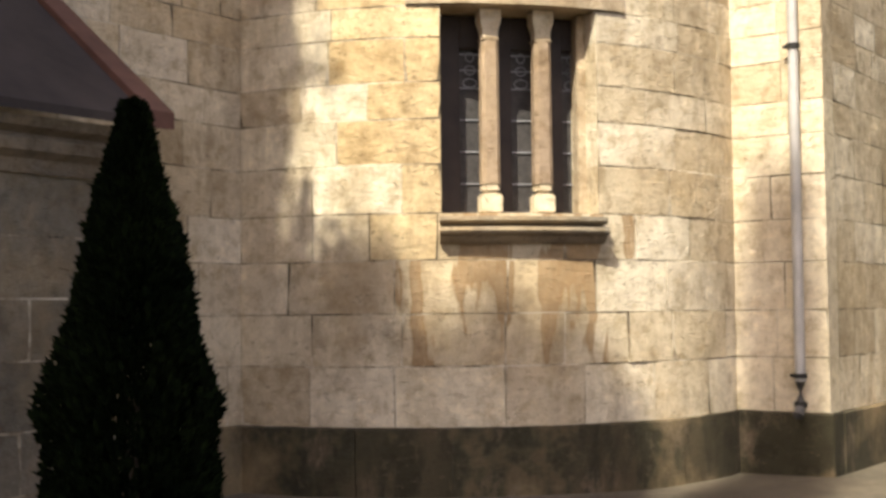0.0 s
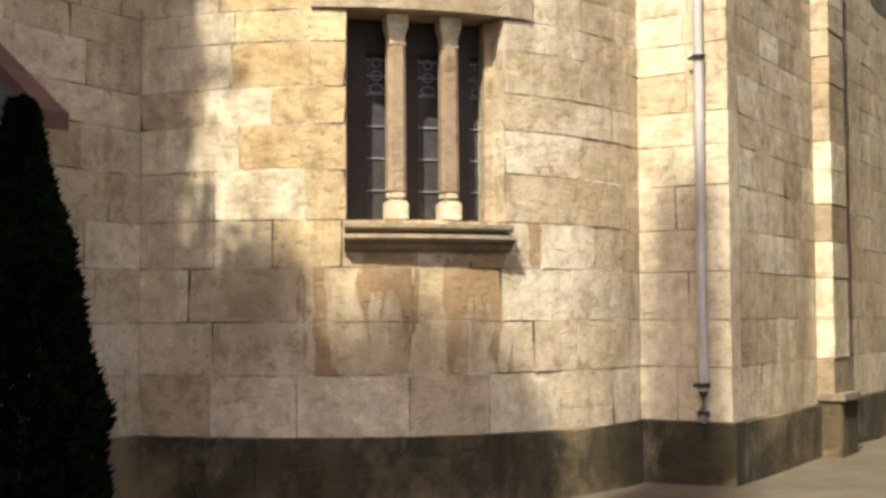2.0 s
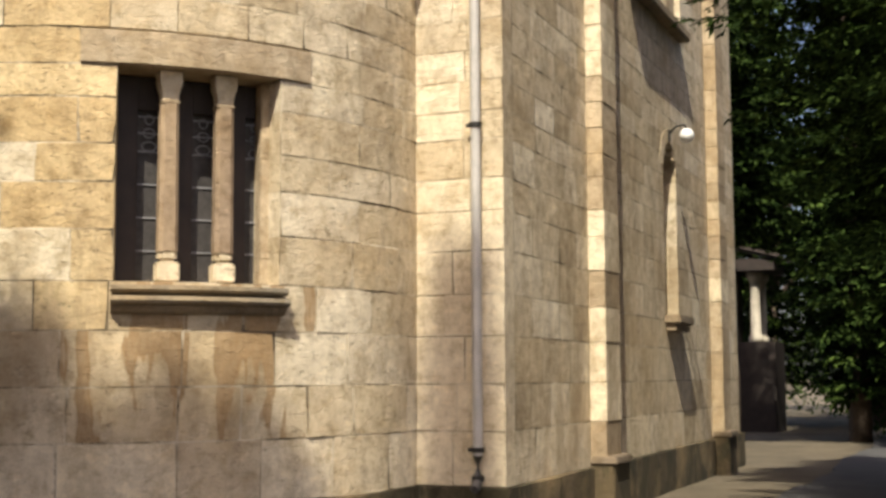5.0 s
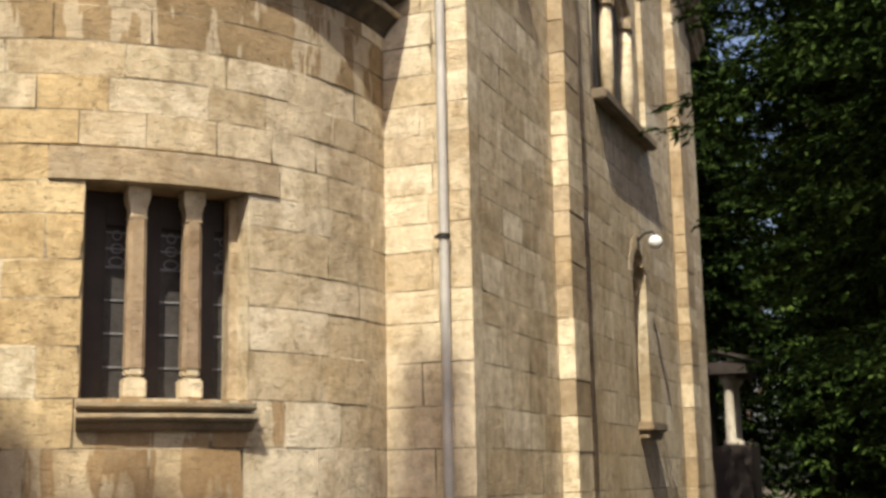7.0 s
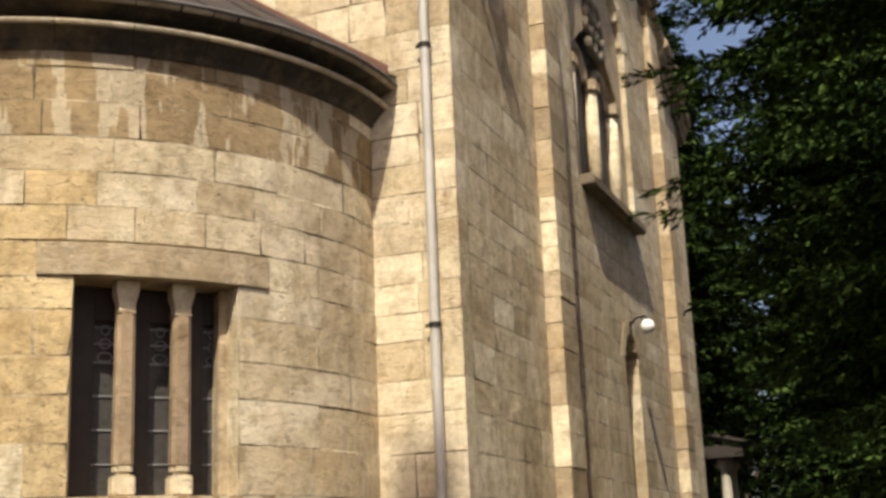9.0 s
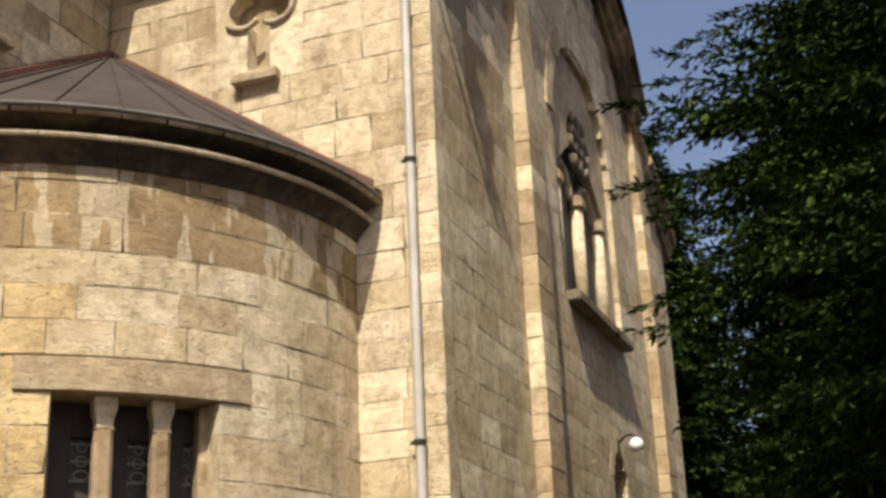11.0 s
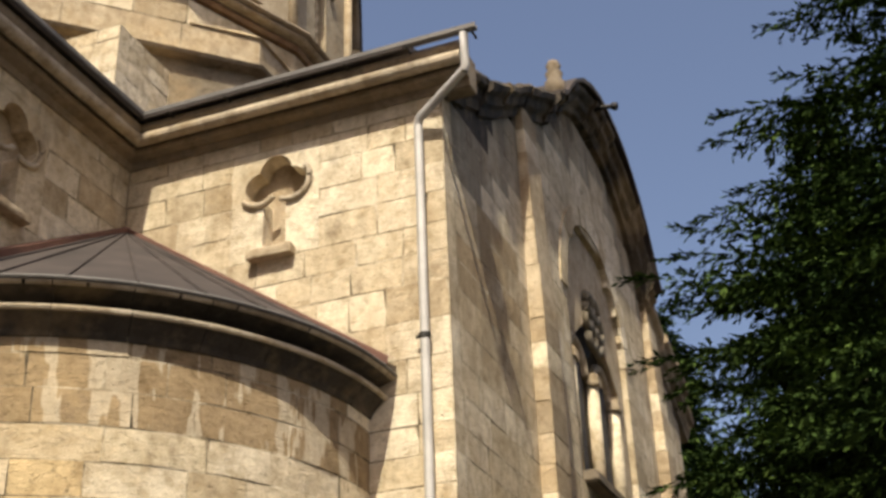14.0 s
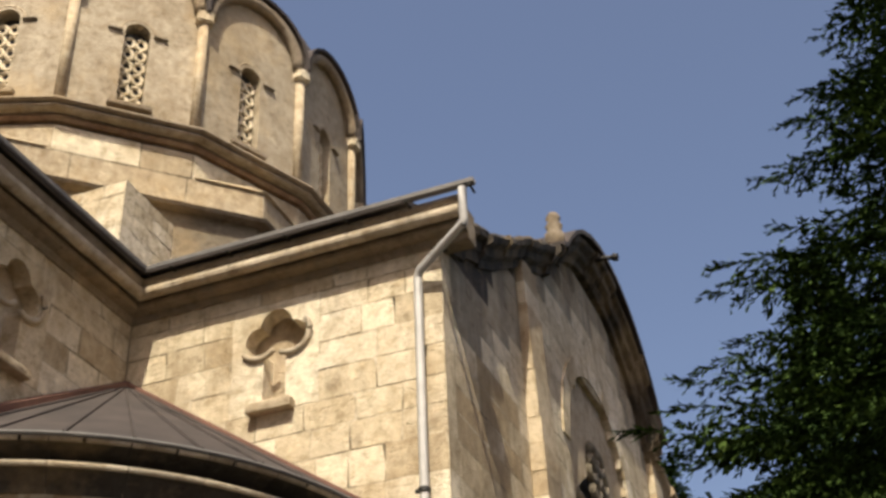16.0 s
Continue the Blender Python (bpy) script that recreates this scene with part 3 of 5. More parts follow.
# ---- blind arch and twin window of the gabled front ----
def twin_window():
    w = thing("window_gable_front", "twin-light arched window with rosette tracery in a blind arch", "window", kind="structure", at=(-0.1, AY, AZ0))
    rel = Matrix.Translation((0.1, -AY, -AZ0))

    def add(name, bm_, mat_, label="", smooth=False):
        bmesh.ops.transform(bm_, matrix=rel, verts=bm_.verts)
        return part(name, bm_, mat_, w, label, smooth)

    n = 15
    for i in range(n):
        a0, a1 = math.pi * i / n + 0.006, math.pi * (i + 1) / n - 0.006
        b_ = bmesh.new()
        ring = []
        for r_ in (AHALF - 0.02, AHALF + 0.34):
            for a in (a0, (a0 + a1) / 2, a1):
                ring.append((AY + r_ * math.cos(a), ASPR + r_ * math.sin(a)))
        out = [ring[0], ring[1], ring[2], ring[5], ring[4], ring[3]]
        fv = [b_.verts.new((0.02 + 0.004 * (i % 3), y, z)) for y, z in out]
        bv = [b_.verts.new((-0.28, y, z)) for y, z in out]
        b_.faces.new(fv)
        for k in range(6):
            b_.faces.new((fv[k], fv[(k + 1) % 6], bv[(k + 1) % 6], bv[k]))
        add("voussoir", clean(b_), STONE)
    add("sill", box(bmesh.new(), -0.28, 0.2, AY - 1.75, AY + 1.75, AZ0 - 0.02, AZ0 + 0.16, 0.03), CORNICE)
    inner = [(AY + AHALF - 0.03, ASPR)] + [(AY + (AHALF - 0.03) * math.cos(math.pi * k / 20), ASPR + (AHALF - 0.03) * math.sin(math.pi * k / 20)) for k in range(1, 20)]
    inner += [(AY - AHALF + 0.03, ASPR), (AY - AHALF + 0.03, AZ0 + 0.17), (AY + AHALF - 0.03, AZ0 + 0.17)]
    gap_ = [(AY - 1.42, AZ0 + 0.2), (AY + 1.42, AZ0 + 0.2), (AY + 1.42, 9.95), (AY + 0.95, 10.3)] + \
        [(AY + 0.62 * math.cos(radians(a)), 10.75 + 0.62 * math.sin(radians(a))) for a in range(-20, 201, 20)] + [(AY - 0.95, 10.3), (AY - 1.42, 9.95)]
    add("tympanum", plate(inner, gap_, lambda q, z, d: (d - 0.10, q, z), 0.17), SMOOTH, "smooth plain stone filling of the arch")
    for dy in (-0.75, 0.75):
        b_ = bmesh.new()
        out = [(AY + dy - 0.42, 7.75), (AY + dy + 0.42, 7.75)] + [(AY + dy + 0.42 * math.cos(math.pi * k / 10), 9.7 + 0.42 * math.sin(math.pi * k / 10)) for k in range(11)]
        b_.faces.new([b_.verts.new((-0.275, y, z)) for y, z in out])
        add("glass", b_, GLASS)
        pts = [(-0.26, AY + dy + 0.5 * math.cos(math.pi * k / 14), 9.7 + 0.5 * math.sin(math.pi * k / 14)) for k in range(15)]
        add("light_arch", tube(pts, 0.09, 8), CARVED, smooth=True)
    for dy in (-1.35, 0.0, 1.35):
        add("colonnette", tube([(-0.2, AY + dy, 7.68), (-0.2, AY + dy, 9.6)], 0.11, 12), PALE, smooth=True)
        add("capital", box(bmesh.new(), -0.28, -0.06, AY + dy - 0.16, AY + dy + 0.16, 9.6, 9.82, 0.03), CARVED)
    for k in range(6):
        a = k * math.pi / 3
        c = (AY + 0.33 * math.cos(a), 10.75 + 0.33 * math.sin(a))
        pts = [(-0.09, c[0] + 0.2 * math.cos(q * math.pi / 6), c[1] + 0.2 * math.sin(q * math.pi / 6)) for q in range(13)]
        add("rosette_lobe", tube(pts, 0.07, 7), DINGY_SHADE, smooth=True)
    b_ = bmesh.new()
    b_.faces.new([b_.verts.new((-0.284, AY + 0.55 * math.cos(k * math.pi / 12), 10.75 + 0.55 * math.sin(k * math.pi / 12))) for k in range(24)])
    add("rosette_glass", b_, GLASS)
    return w


twin_window()


# ---- arched lower window of the gabled front, lamp above it ----
lw = thing("window_lower_front", "narrow arched window niche with a heavy projecting sill", "window", kind="structure", at=(-0.1, 7.9, 2.66))
off = Matrix.Translation((0.1, -7.9, -2.66))
bm = box(bmesh.new(), -0.28, 0.24, 7.35, 8.45, 2.6, 2.74, 0.025)
box(bm, -0.28, 0.17, 7.42, 8.38, 2.48, 2.6, 0.02)
bmesh.ops.transform(bm, matrix=off, verts=bm.verts)
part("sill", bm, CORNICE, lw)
out = [(7.9 - 0.45, 2.74), (7.9 + 0.45, 2.74)] + [(7.9 + 0.45 * math.cos(math.pi * k / 10), 5.15 + 0.45 * math.sin(math.pi * k / 10)) for k in range(11)]
bm = bmesh.new()
bm.faces.new([bm.verts.new((-0.284, y, z)) for y, z in out])
bmesh.ops.transform(bm, matrix=off, verts=bm.verts)
part("glass", bm, GLASS, lw)
for i in range(9):
    a0, a1 = math.pi * i / 9 + 0.01, math.pi * (i + 1) / 9 - 0.01
    bm = bmesh.new()
    pts = [(7.9 + r_ * math.cos(a), 5.15 + r_ * math.sin(a)) for r_, a in ((0.45, a0), (0.45, a1), (0.68, a1), (0.68, a0))]
    fv = [bm.verts.new((0.006, y, z)) for y, z in pts]
    bv = [bm.verts.new((-0.28, y, z)) for y, z in pts]
    bm.faces.new(fv)
    for k in range(4):
        bm.faces.new((fv[k], fv[(k + 1) % 4], bv[(k + 1) % 4], bv[k]))
    bmesh.ops.transform(clean(bm), matrix=off, verts=bm.verts)
    part("voussoir", bm, STONE, lw)

lamp = thing("wall_lamp", "white globe wall lamp on a dark iron bracket", "lamp", at=(0.0, 7.9, 5.62))
bm = bmesh.new()
bmesh.ops.create_uvsphere(bm, u_segments=20, v_segments=12, radius=0.12)
bmesh.ops.translate(bm, vec=(0.3, 0, 0.08), verts=bm.verts)
globe = bm
arm = part("bracket", tube([(-0.02, 0, 0.1), (0.12, 0, 0.24), (0.26, 0, 0.26), (0.3, 0, 0.19)], 0.02, 8), IRON, lamp, smooth=True)
part("globe", globe, WHITE, arm, "white opal globe", True)
part("wall_plate", box(bmesh.new(), -0.02, 0.02, -0.06, 0.06, 0.0, 0.2, 0.008), IRON, lamp)


# ---- corner chapel ----
apse = part("wall_corner_chapel", lathe([(AR - 0.68, -0.2), (AR - 0.68, 7.2)], AC, -95, 12, 40), CORE)
tagged(apse, "curved limestone wall of the corner chapel", "wall", kind="structure")
SL, SR, SW = AR * radians(-86.6), AR * radians(5.0), AR * radians(-42.0)
HW = 0.79
ashlar(apse, fn_apse, (SL, SR), [z for z in COURSES if z <= 6.72] + [6.95], 11, depth=0.66, mids=3, size=(0.55, 1.1),
       cuts=[rect_cut(SW - HW, SW + HW, 2.66, 4.66), rect_cut(SW - 1.12, SW + 1.12, 4.66, 5.0)],
       # The tall pale area left of the window paints in its sunlit column.
       pale=[(SW - 1.45, SW - 0.5, 0.62, 1.2), (SW - 2.45, SW - 1.55, 2.2, 5.4), (SW - 3.0, SW - 2.0, 1.7, 2.3), (SR - 1.6, SR - 0.9, 4.3, 4.7)], choose=lambda q, z: OCHRE if SW - 1.6 < q < SW - HW and 2.3 < z < 5.7 else None, washed=[(SL + 0.4, SR - 0.6, 5.9, 6.2), (SW - 1.5, SW - 0.8, 3.1, 3.95)],
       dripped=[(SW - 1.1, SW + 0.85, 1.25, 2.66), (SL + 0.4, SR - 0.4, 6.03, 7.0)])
plinth(apse, fn_apse, SL, SR, 5, 3)
block_at(apse, lambda s, z, d: fn_apse(s, z, d + 0.03), SW - 1.12, SW + 1.12, 4.67, 4.98, 0.66, CARVED, "lintel", 7, "grey limestone window lintel")


def triple_window():
    w = thing("window_triple_light", "triple-light window with two stone colonnettes and leaded glass", "window", kind="structure",
              at=fn_apse(SW, 2.66, -0.3))
    inv = Matrix.Translation(fn_apse(SW, 2.66, -0.3)).inverted()

    def add(name, bm_, mat_, parent=w, label="", smooth=False):
        bmesh.ops.transform(bm_, matrix=inv, verts=bm_.verts)
        return part(name, bm_, mat_, parent, label, smooth)

    def local(s, z, d):
        """Flat frame of the window: s along it, d outwards."""
        a = SW / AR
        o = Vector(fn_apse(SW, z, 0))
        return o + Vector((-math.sin(a), math.cos(a), 0)) * s + Vector((math.cos(a), math.sin(a), 0)) * d

    def lbox(s0, s1, d0, d1, z0, z1, bevel=0.0):
        b_ = box(bmesh.new(), s0, s1, d0, d1, z0, z1, bevel)
        for v in b_.verts:
            v.co = local(v.co.x, v.co.z, v.co.y)
        return clean(b_)

    # moulded sill of two rolls
    prof = [(-0.35, 2.47), (0.13, 2.47), (0.18, 2.485), (0.20, 2.51), (0.18, 2.54), (0.13, 2.55), (0.02, 2.552), (0.02, 2.582),
            (0.12, 2.585), (0.15, 2.61), (0.14, 2.65), (-0.35, 2.665)]
    n = 12
    st = []
    for i in range(n + 1):
        a = (SW - 0.81 + 1.63 * i / n) / AR
        st.append(((AC[0] + AR * math.cos(a), AC[1] + AR * math.sin(a), 0), (math.cos(a), math.sin(a))))
    add("sill", sweep([(d * 0.85 if d > 0 else d, z - 0.03) for d, z in prof], st), DINGY_SHADE, label="moulded grey limestone sill")
    # Darker strip below the sill stands in for the sill's cast shadow.
    add("sill_underside", sweep([(-0.35, 2.36), (0.03, 2.36), (0.06, 2.38), (0.11, 2.436), (-0.35, 2.436)], st), CORNICE)
    for s in (-0.265, 0.265):
        bases = [("colonnette_base", lbox(s - 0.105, s + 0.105, -0.355, -0.145, 2.665, 2.86, 0.02)), ("base_moulding", lbox(s - 0.085, s + 0.085, -0.335, -0.165, 2.86, 2.97, 0.03))]
        sh = bmesh.new()
        rings = []
        for z, h in ((2.95, 0.092), (3.6, 0.09), (4.36, 0.086)):
            rings.append([sh.verts.new(local(s + h * x, z, -0.25 + h * y)) for x, y in
                          ((-0.6, -1), (0.6, -1), (1, -0.6), (1, 0.6), (0.6, 1), (-0.6, 1), (-1, 0.6), (-1, -0.6))])
        for p, q in zip(rings, rings[1:]):
            for k in range(8):
                sh.faces.new((p[k], p[(k + 1) % 8], q[(k + 1) % 8], q[k]))
        shaft = add("colonnette", clean(sh), SHAFT)
        for nm, b_ in bases:
            add(nm, b_, PALE, shaft, "pale limestone block")
        add("necking", lbox(s - 0.09, s + 0.09, -0.34, -0.16, 4.35, 4.39, 0.012), CARVED, shaft)
        cp = bmesh.new()
        rings = [[cp.verts.new(local(s + h * x, z, -0.25 + h * y)) for x, y in ((-1, -1), (1, -1), (1, 1), (-1, 1))]
                 for z, h in ((4.39, 0.075), (4.46, 0.08), (4.53, 0.10), (4.56, 0.105), (4.66, 0.105))]
        for p, q in zip(rings, rings[1:]):
            for k in range(4):
                cp.faces.new((p[k], p[(k + 1) % 4], q[(k + 1) % 4], q[k]))
        cp.faces.new(rings[0])
        cp.faces.new(rings[-1])
        add("capital", clean(cp), PALE, shaft, "pale carved capital")
    for s in (-0.53, 0.0, 0.53):
        pane = add("glass", lbox(s - 0.27, s + 0.27, -0.60, -0.585, 2.66, 4.66), GLASS, label="dark leaded glass light")
        # Dark panels imitate shadow on the left and head of each light.
        add("window_frame", lbox(s - 0.268, s + 0.03, -0.584, -0.50, 2.666, 4.655, 0.006), DARK_WOOD_SHADE)
        add("frame_head", lbox(s + 0.032, s + 0.262, -0.584, -0.50, 4.34, 4.655, 0.006), DARK_WOOD_SHADE)
        for k, z in enumerate((2.98, 3.3, 3.62, 3.94, 4.12, 4.28)):
            add("came", lbox(s + 0.035, s + 0.25, -0.586, -0.57, z, z + 0.016), LEAD, pane)
        for q in range(3):
            pts = [local(s + 0.15 + 0.07 * math.cos(a) * (1 - 0.2 * q), 4.0 + 0.13 * q + 0.045 * math.sin(a), -0.575) for a in (math.pi * k / 6 for k in range(13))]
            add("came_scroll", tube(pts, 0.009, 5), LEAD, pane)
    for s in (-0.79, 0.79):
        add("window_frame", lbox(s - 0.07, s + 0.07, -0.60, -0.50, 2.66, 4.66, 0.008), DARK_WOOD_SHADE)
    add("jamb_lining", lbox(0.655, 0.79, -0.49, -0.30, 2.666, 4.66, 0.01), TAN)
    return w


triple_window()

# cornice and half-cone roof of the chapel
def arc_stations(a0, a1, n):
    out = []
    for i in range(n + 1):
        a = radians(a0 + (a1 - a0) * i / n)
        out.append(((AC[0] + AR * math.cos(a), AC[1] + AR * math.sin(a), 0), (math.cos(a), math.sin(a))))
    return out


prof = [(-0.3, 6.87), (0.02, 6.87), (0.05, 6.93), (0.16, 7.04), (0.19, 7.06), (0.20, 7.09), (0.17, 7.115), (0.03, 7.12), (0.05, 7.2), (0.24, 7.27), (0.28, 7.285), (0.28, 7.33), (-0.3, 7.335)]
NSEG = 9


def roll(c_, r_, n=8):
    return [(c_[0] + r_ * math.cos(2 * math.pi * k / n), c_[1] + r_ * math.sin(2 * math.pi * k / n)) for k in range(n)]


for i in range(NSEG):
    a0, a1 = -90 + 97 * i / NSEG, -90 + 97 * (i + 1) / NSEG
    # Near-black body adds underside shade to the soot; pale nosings mark lit edges.
    blk = part("cornice_block", sweep(prof, arc_stations(a0 + 0.05, a1 - 0.05, 5)), SOOT_SHADE, apse)
    mid = a0 + (a1 - a0) * (0.35 + 0.3 * ((i * 7) % 5) / 4)
    for b0, b1 in ((a0 + 0.12, mid - 0.25), (mid + 0.25, a1 - 0.12)):
        part("nosing", sweep(roll((0.29, 7.315), 0.036), arc_stations(b0, b1, 4)), ROLL, blk, "pale worn stone lip")
    part("nosing", sweep(roll((0.20, 7.09), 0.032), arc_stations(a0 + 0.08, a1 - 0.08, 5)), ROLL, blk, "worn roll moulding, its lit edge painted paler")
chapel_roof = thing("chapel_roof", "half-conical roof of dark weathered metal sheets", "roof", kind="structure", at=(IX, 0, 7.3))
APEX = Vector((IX + 0.05, -0.05, 10.02))
inv = Matrix.Translation((-IX, 0, -7.3))
NS = 11
for i in range(NS):
    bm = bmesh.new()
    aa = [radians(-93 + 102 * (i + k / 3) / NS) for k in range(4)]
    rim = [Vector((AC[0] + (AR + 0.33) * math.cos(a), AC[1] + (AR + 0.33) * math.sin(a), 7.35)) for a in aa]
    low_ = [v - Vector((0, 0, 0.035)) for v in rim]
    tv, bv = [bm.verts.new(v) for v in rim], [bm.verts.new(v) for v in low_]
    top = bm.verts.new(APEX)
    for k in range(3):
        bm.faces.new((tv[k], tv[k + 1], top))
        bm.faces.new((tv[k], tv[k + 1], bv[k + 1], bv[k]))
    bmesh.ops.transform(bm, matrix=inv, verts=bm.verts)
    part("sheet", clean(bm), ROOF, chapel_roof)
    bm = tube([v + Vector((0, 0, -0.01)) for v in rim], 0.024, 6)
    bmesh.ops.transform(bm, matrix=inv, verts=bm.verts)
    part("drip_edge", bm, GUTTER, chapel_roof)
    bm = tube([rim[0] + Vector((0, 0, 0.01)), APEX + Vector((0, 0, 0.01))], 0.022, 5)
    bmesh.ops.transform(bm, matrix=inv, verts=bm.verts)
    part("standing_seam", bm, ROOF, chapel_roof)
for p, q, w_ in (((-0.66, -0.06, 7.42), APEX, (0, -0.22, 0)), ((IX + 0.06, -4.33, 7.42), APEX, (0.22, 0, 0))):
    bm = bmesh.new()
    p, w_ = Vector(p), Vector(w_)
    up = Vector((0, 0, 0.10))
    vs = [bm.verts.new(v) for v in (p + up, q + up, q + w_ * 0.3 + up * 0.7, p + w_ + up * 0.5, p + w_ - up * 0.5, q + w_ * 0.3 - up * 0.3)]
    bm.faces.new(vs[:4])
    bm.faces.new((vs[3], vs[2], vs[5], vs[4]))
    bmesh.ops.transform(bm, matrix=inv, verts=bm.verts)
    part("flashing", clean(bm), RUST, chapel_roof, "red-brown metal flashing")


# ---- main cornice, gutters, roofs ----
prof = [(-0.2, 10.98), (0.03, 10.98), (0.05, 11.08), (0.20, 11.10), (0.22, 11.14), (0.21, 11.19), (0.07, 11.21), (0.07, 11.30), (0.37, 11.31), (0.40, 11.36), (0.39, 11.42), (-0.2, 11.43)]
cor = thing("main_cornice", "moulded limestone eaves cornice, dark with weather and painted soffit shade", "cornice", kind="structure", at=(IX, 0, 11.0))
inv = Matrix.Translation((-IX, 0, -11.0))
runs = [[((IX, -8.6 + 1.3 * i, 0), (1, 0)) for i in (k, k + 0.995)] for k in range(6)]
runs.append([((IX, -0.8, 0), (1, 0)), ((IX, 0, 0), (1, -1))])
runs.append([((IX, 0, 0), (1, -1)), ((IX + 0.95, 0, 0), (0, -1))])
runs += [[((IX + 0.95 + 0.9 * i, 0, 0), (0, -1)) for i in (k, k + 0.995)] for k in range(4)]
runs.append([((IX + 4.55, 0, 0), (0, -1)), ((0.4, 0, 0), (0, -1))])
for st in runs:
    bm = sweep(prof, st)
    bmesh.ops.transform(bm, matrix=inv, verts=bm.verts)
    # Dark body and paler roll paint in the shaded soffit and lit edge.
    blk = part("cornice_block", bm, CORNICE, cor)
    bm = sweep(roll((0.33, 11.22), 0.085, 12), st)
    bmesh.ops.transform(bm, matrix=inv, verts=bm.verts)
    part("nosing", bm, ROLL, blk, "worn roll moulding, its lit edge painted paler")


def slab_roof(name, a, b, c, d, th=0.09):
    bm_ = bmesh.new()
    top = [bm_.verts.new(v) for v in (a, b, c, d)]
    bot = [bm_.verts.new(Vector(v) - Vector((0, 0, th))) for v in (a, b, c, d)]
    bm_.faces.new(top)
    bm_.faces.new(bot[::-1])
    for k in range(4):
        bm_.faces.new((top[k], top[(k + 1) % 4], bot[(k + 1) % 4], bot[k]))
    return clean(bm_)


roof = thing("main_roof", "low-pitched dark metal roof over the church arms", "roof", kind="structure", at=(-11.5, 7, 11.5))
inv = Matrix.Translation((11.5, -7, -11.5))
E0, RZ = 11.52, RIDGE + 0.12
for a, b, c, d in (((-0.3, -0.5, E0), (-0.85, CM, RZ - 0.25), (-11.5, CM, RZ - 0.25), (-11.5, -0.5, E0)),
                   ((-0.3, CW + 0.5, E0), (-0.85, CM, RZ - 0.25), (-11.5, CM, RZ - 0.25), (-11.5, CW + 0.5, E0)),
                   ((IX + 0.5, -9.0, E0), (-11.5, -9.0, RZ), (-11.5, CM, RZ), (IX + 0.5, CM, E0)),
                   ((-18.97, -9.0, E0), (-11.5, -9.0, RZ), (-11.5, CM, RZ), (-18.97, CM, E0))):
    bm = slab_roof("slope", a, b, c, d)
    bmesh.ops.transform(bm, matrix=inv, verts=bm.verts)
    part("slope", bm, ROOF, roof)

gut = thing("eaves_gutter", "half-round zinc eaves gutter", "gutter", at=(IX, -0.5, 11.4))
gp = [(0.42, 11.49), (0.43, 11.45), (0.47, 11.44), (0.51, 11.47), (0.51, 11.53), (0.495, 11.53), (0.49, 11.48), (0.45, 11.47), (0.44, 11.53)]
for st in ([((IX, -8.8, 0), (1, 0)), ((IX, -3.0, 0), (1, 0))], [((IX, -2.99, 0), (1, 0)), ((IX, 0, 0), (1, -1)), ((IX + 2.0, 0, 0), (0, -1))],
           [((IX + 2.01, 0, 0), (0, -1)), ((0.66, 0, 0), (0, -1))]):
    bm = sweep(gp, st)
    bmesh.ops.transform(bm, matrix=Matrix.Translation((-IX, 0.5, -11.4)), verts=bm.verts)
    part("channel_length", bm, GUTTER, gut)
for k in range(6):
    bm = box(bmesh.new(), IX + 0.9 + 0.85 * k - 0.015, IX + 0.9 + 0.85 * k + 0.015, -0.56, -0.36, 11.385, 11.40)
    bmesh.ops.transform(bm, matrix=Matrix.Translation((-IX, 0.5, -11.4)), verts=bm.verts)
    part("gutter_bracket", bm, IRON, gut)

# ledges of the gable: broken sloping wings and the rounded crown
def ledge(name, label, pts, prof_, seed, mat_):
    rng_ = random.Random(seed)
    t = thing(name, label, "cornice", "gable cornices", "structure", (0, pts[0][0], pts[0][1]))
    m_ = len(prof_)
    for (ya, za), (yb, zb) in zip(pts, pts[1:]):
        bm_ = bmesh.new()
        rings = []
        jog, out_ = rng_.uniform(-0.05, 0.05), rng_.uniform(-0.06, 0.05)
        for k in range(4):
            t_ = 0.004 + 0.992 * k / 3
            y, z = ya + (yb - ya) * t_, za + (zb - za) * t_
            rings.append([bm_.verts.new((x + (out_ + rng_.uniform(-0.015, 0.015)) * (x > 0.1), y - pts[0][0], z + dz + jog + rng_.uniform(-0.02, 0.02) - pts[0][1])) for x, dz in prof_])
        for p_, q_ in zip(rings, rings[1:]):
            for k in range(m_):
                bm_.faces.new((p_[k], p_[(k + 1) % m_], q_[(k + 1) % m_], q_[k]))
        bm_.faces.new(rings[0])
        bm_.faces.new(rings[-1])
        part("cornice_block", clean(bm_), mat_, t)
    return t


wing_prof = [(-0.25, 0.06), (0.24, 0.06), (0.29, 0.0), (0.27, -0.10), (0.18, -0.16), (0.15, -0.28), (0.07, -0.34), (0.05, -0.46), (-0.25, -0.48)]
crown_prof = [(-0.25, 0.34), (0.36, 0.34), (0.40, 0.28), (0.38, 0.20), (0.28, 0.14), (0.24, 0.03), (0.14, -0.02), (0.10, -0.14), (-0.25, -0.16)]
ledge("gable_wing_ledge", "broken soot-black stone ledge of the gable wing", [(y, gable_top(y) + 0.30 - 0.12 * math.sin(math.pi * min(1.0, y / 3.2))) for y in (0.05, 0.75, 1.3, 2.1, 2.7, 3.2, 3.8, 4.45)], wing_prof, 3, SOOT_SHADE)
ledge("gable_wing_ledge", "weathered dark stone ledge of the gable wing", [(y, gable_top(y) + 0.30) for y in (11.16, 12.0, 12.8, 13.5, 14.3)], wing_prof, 4, CORNICE)
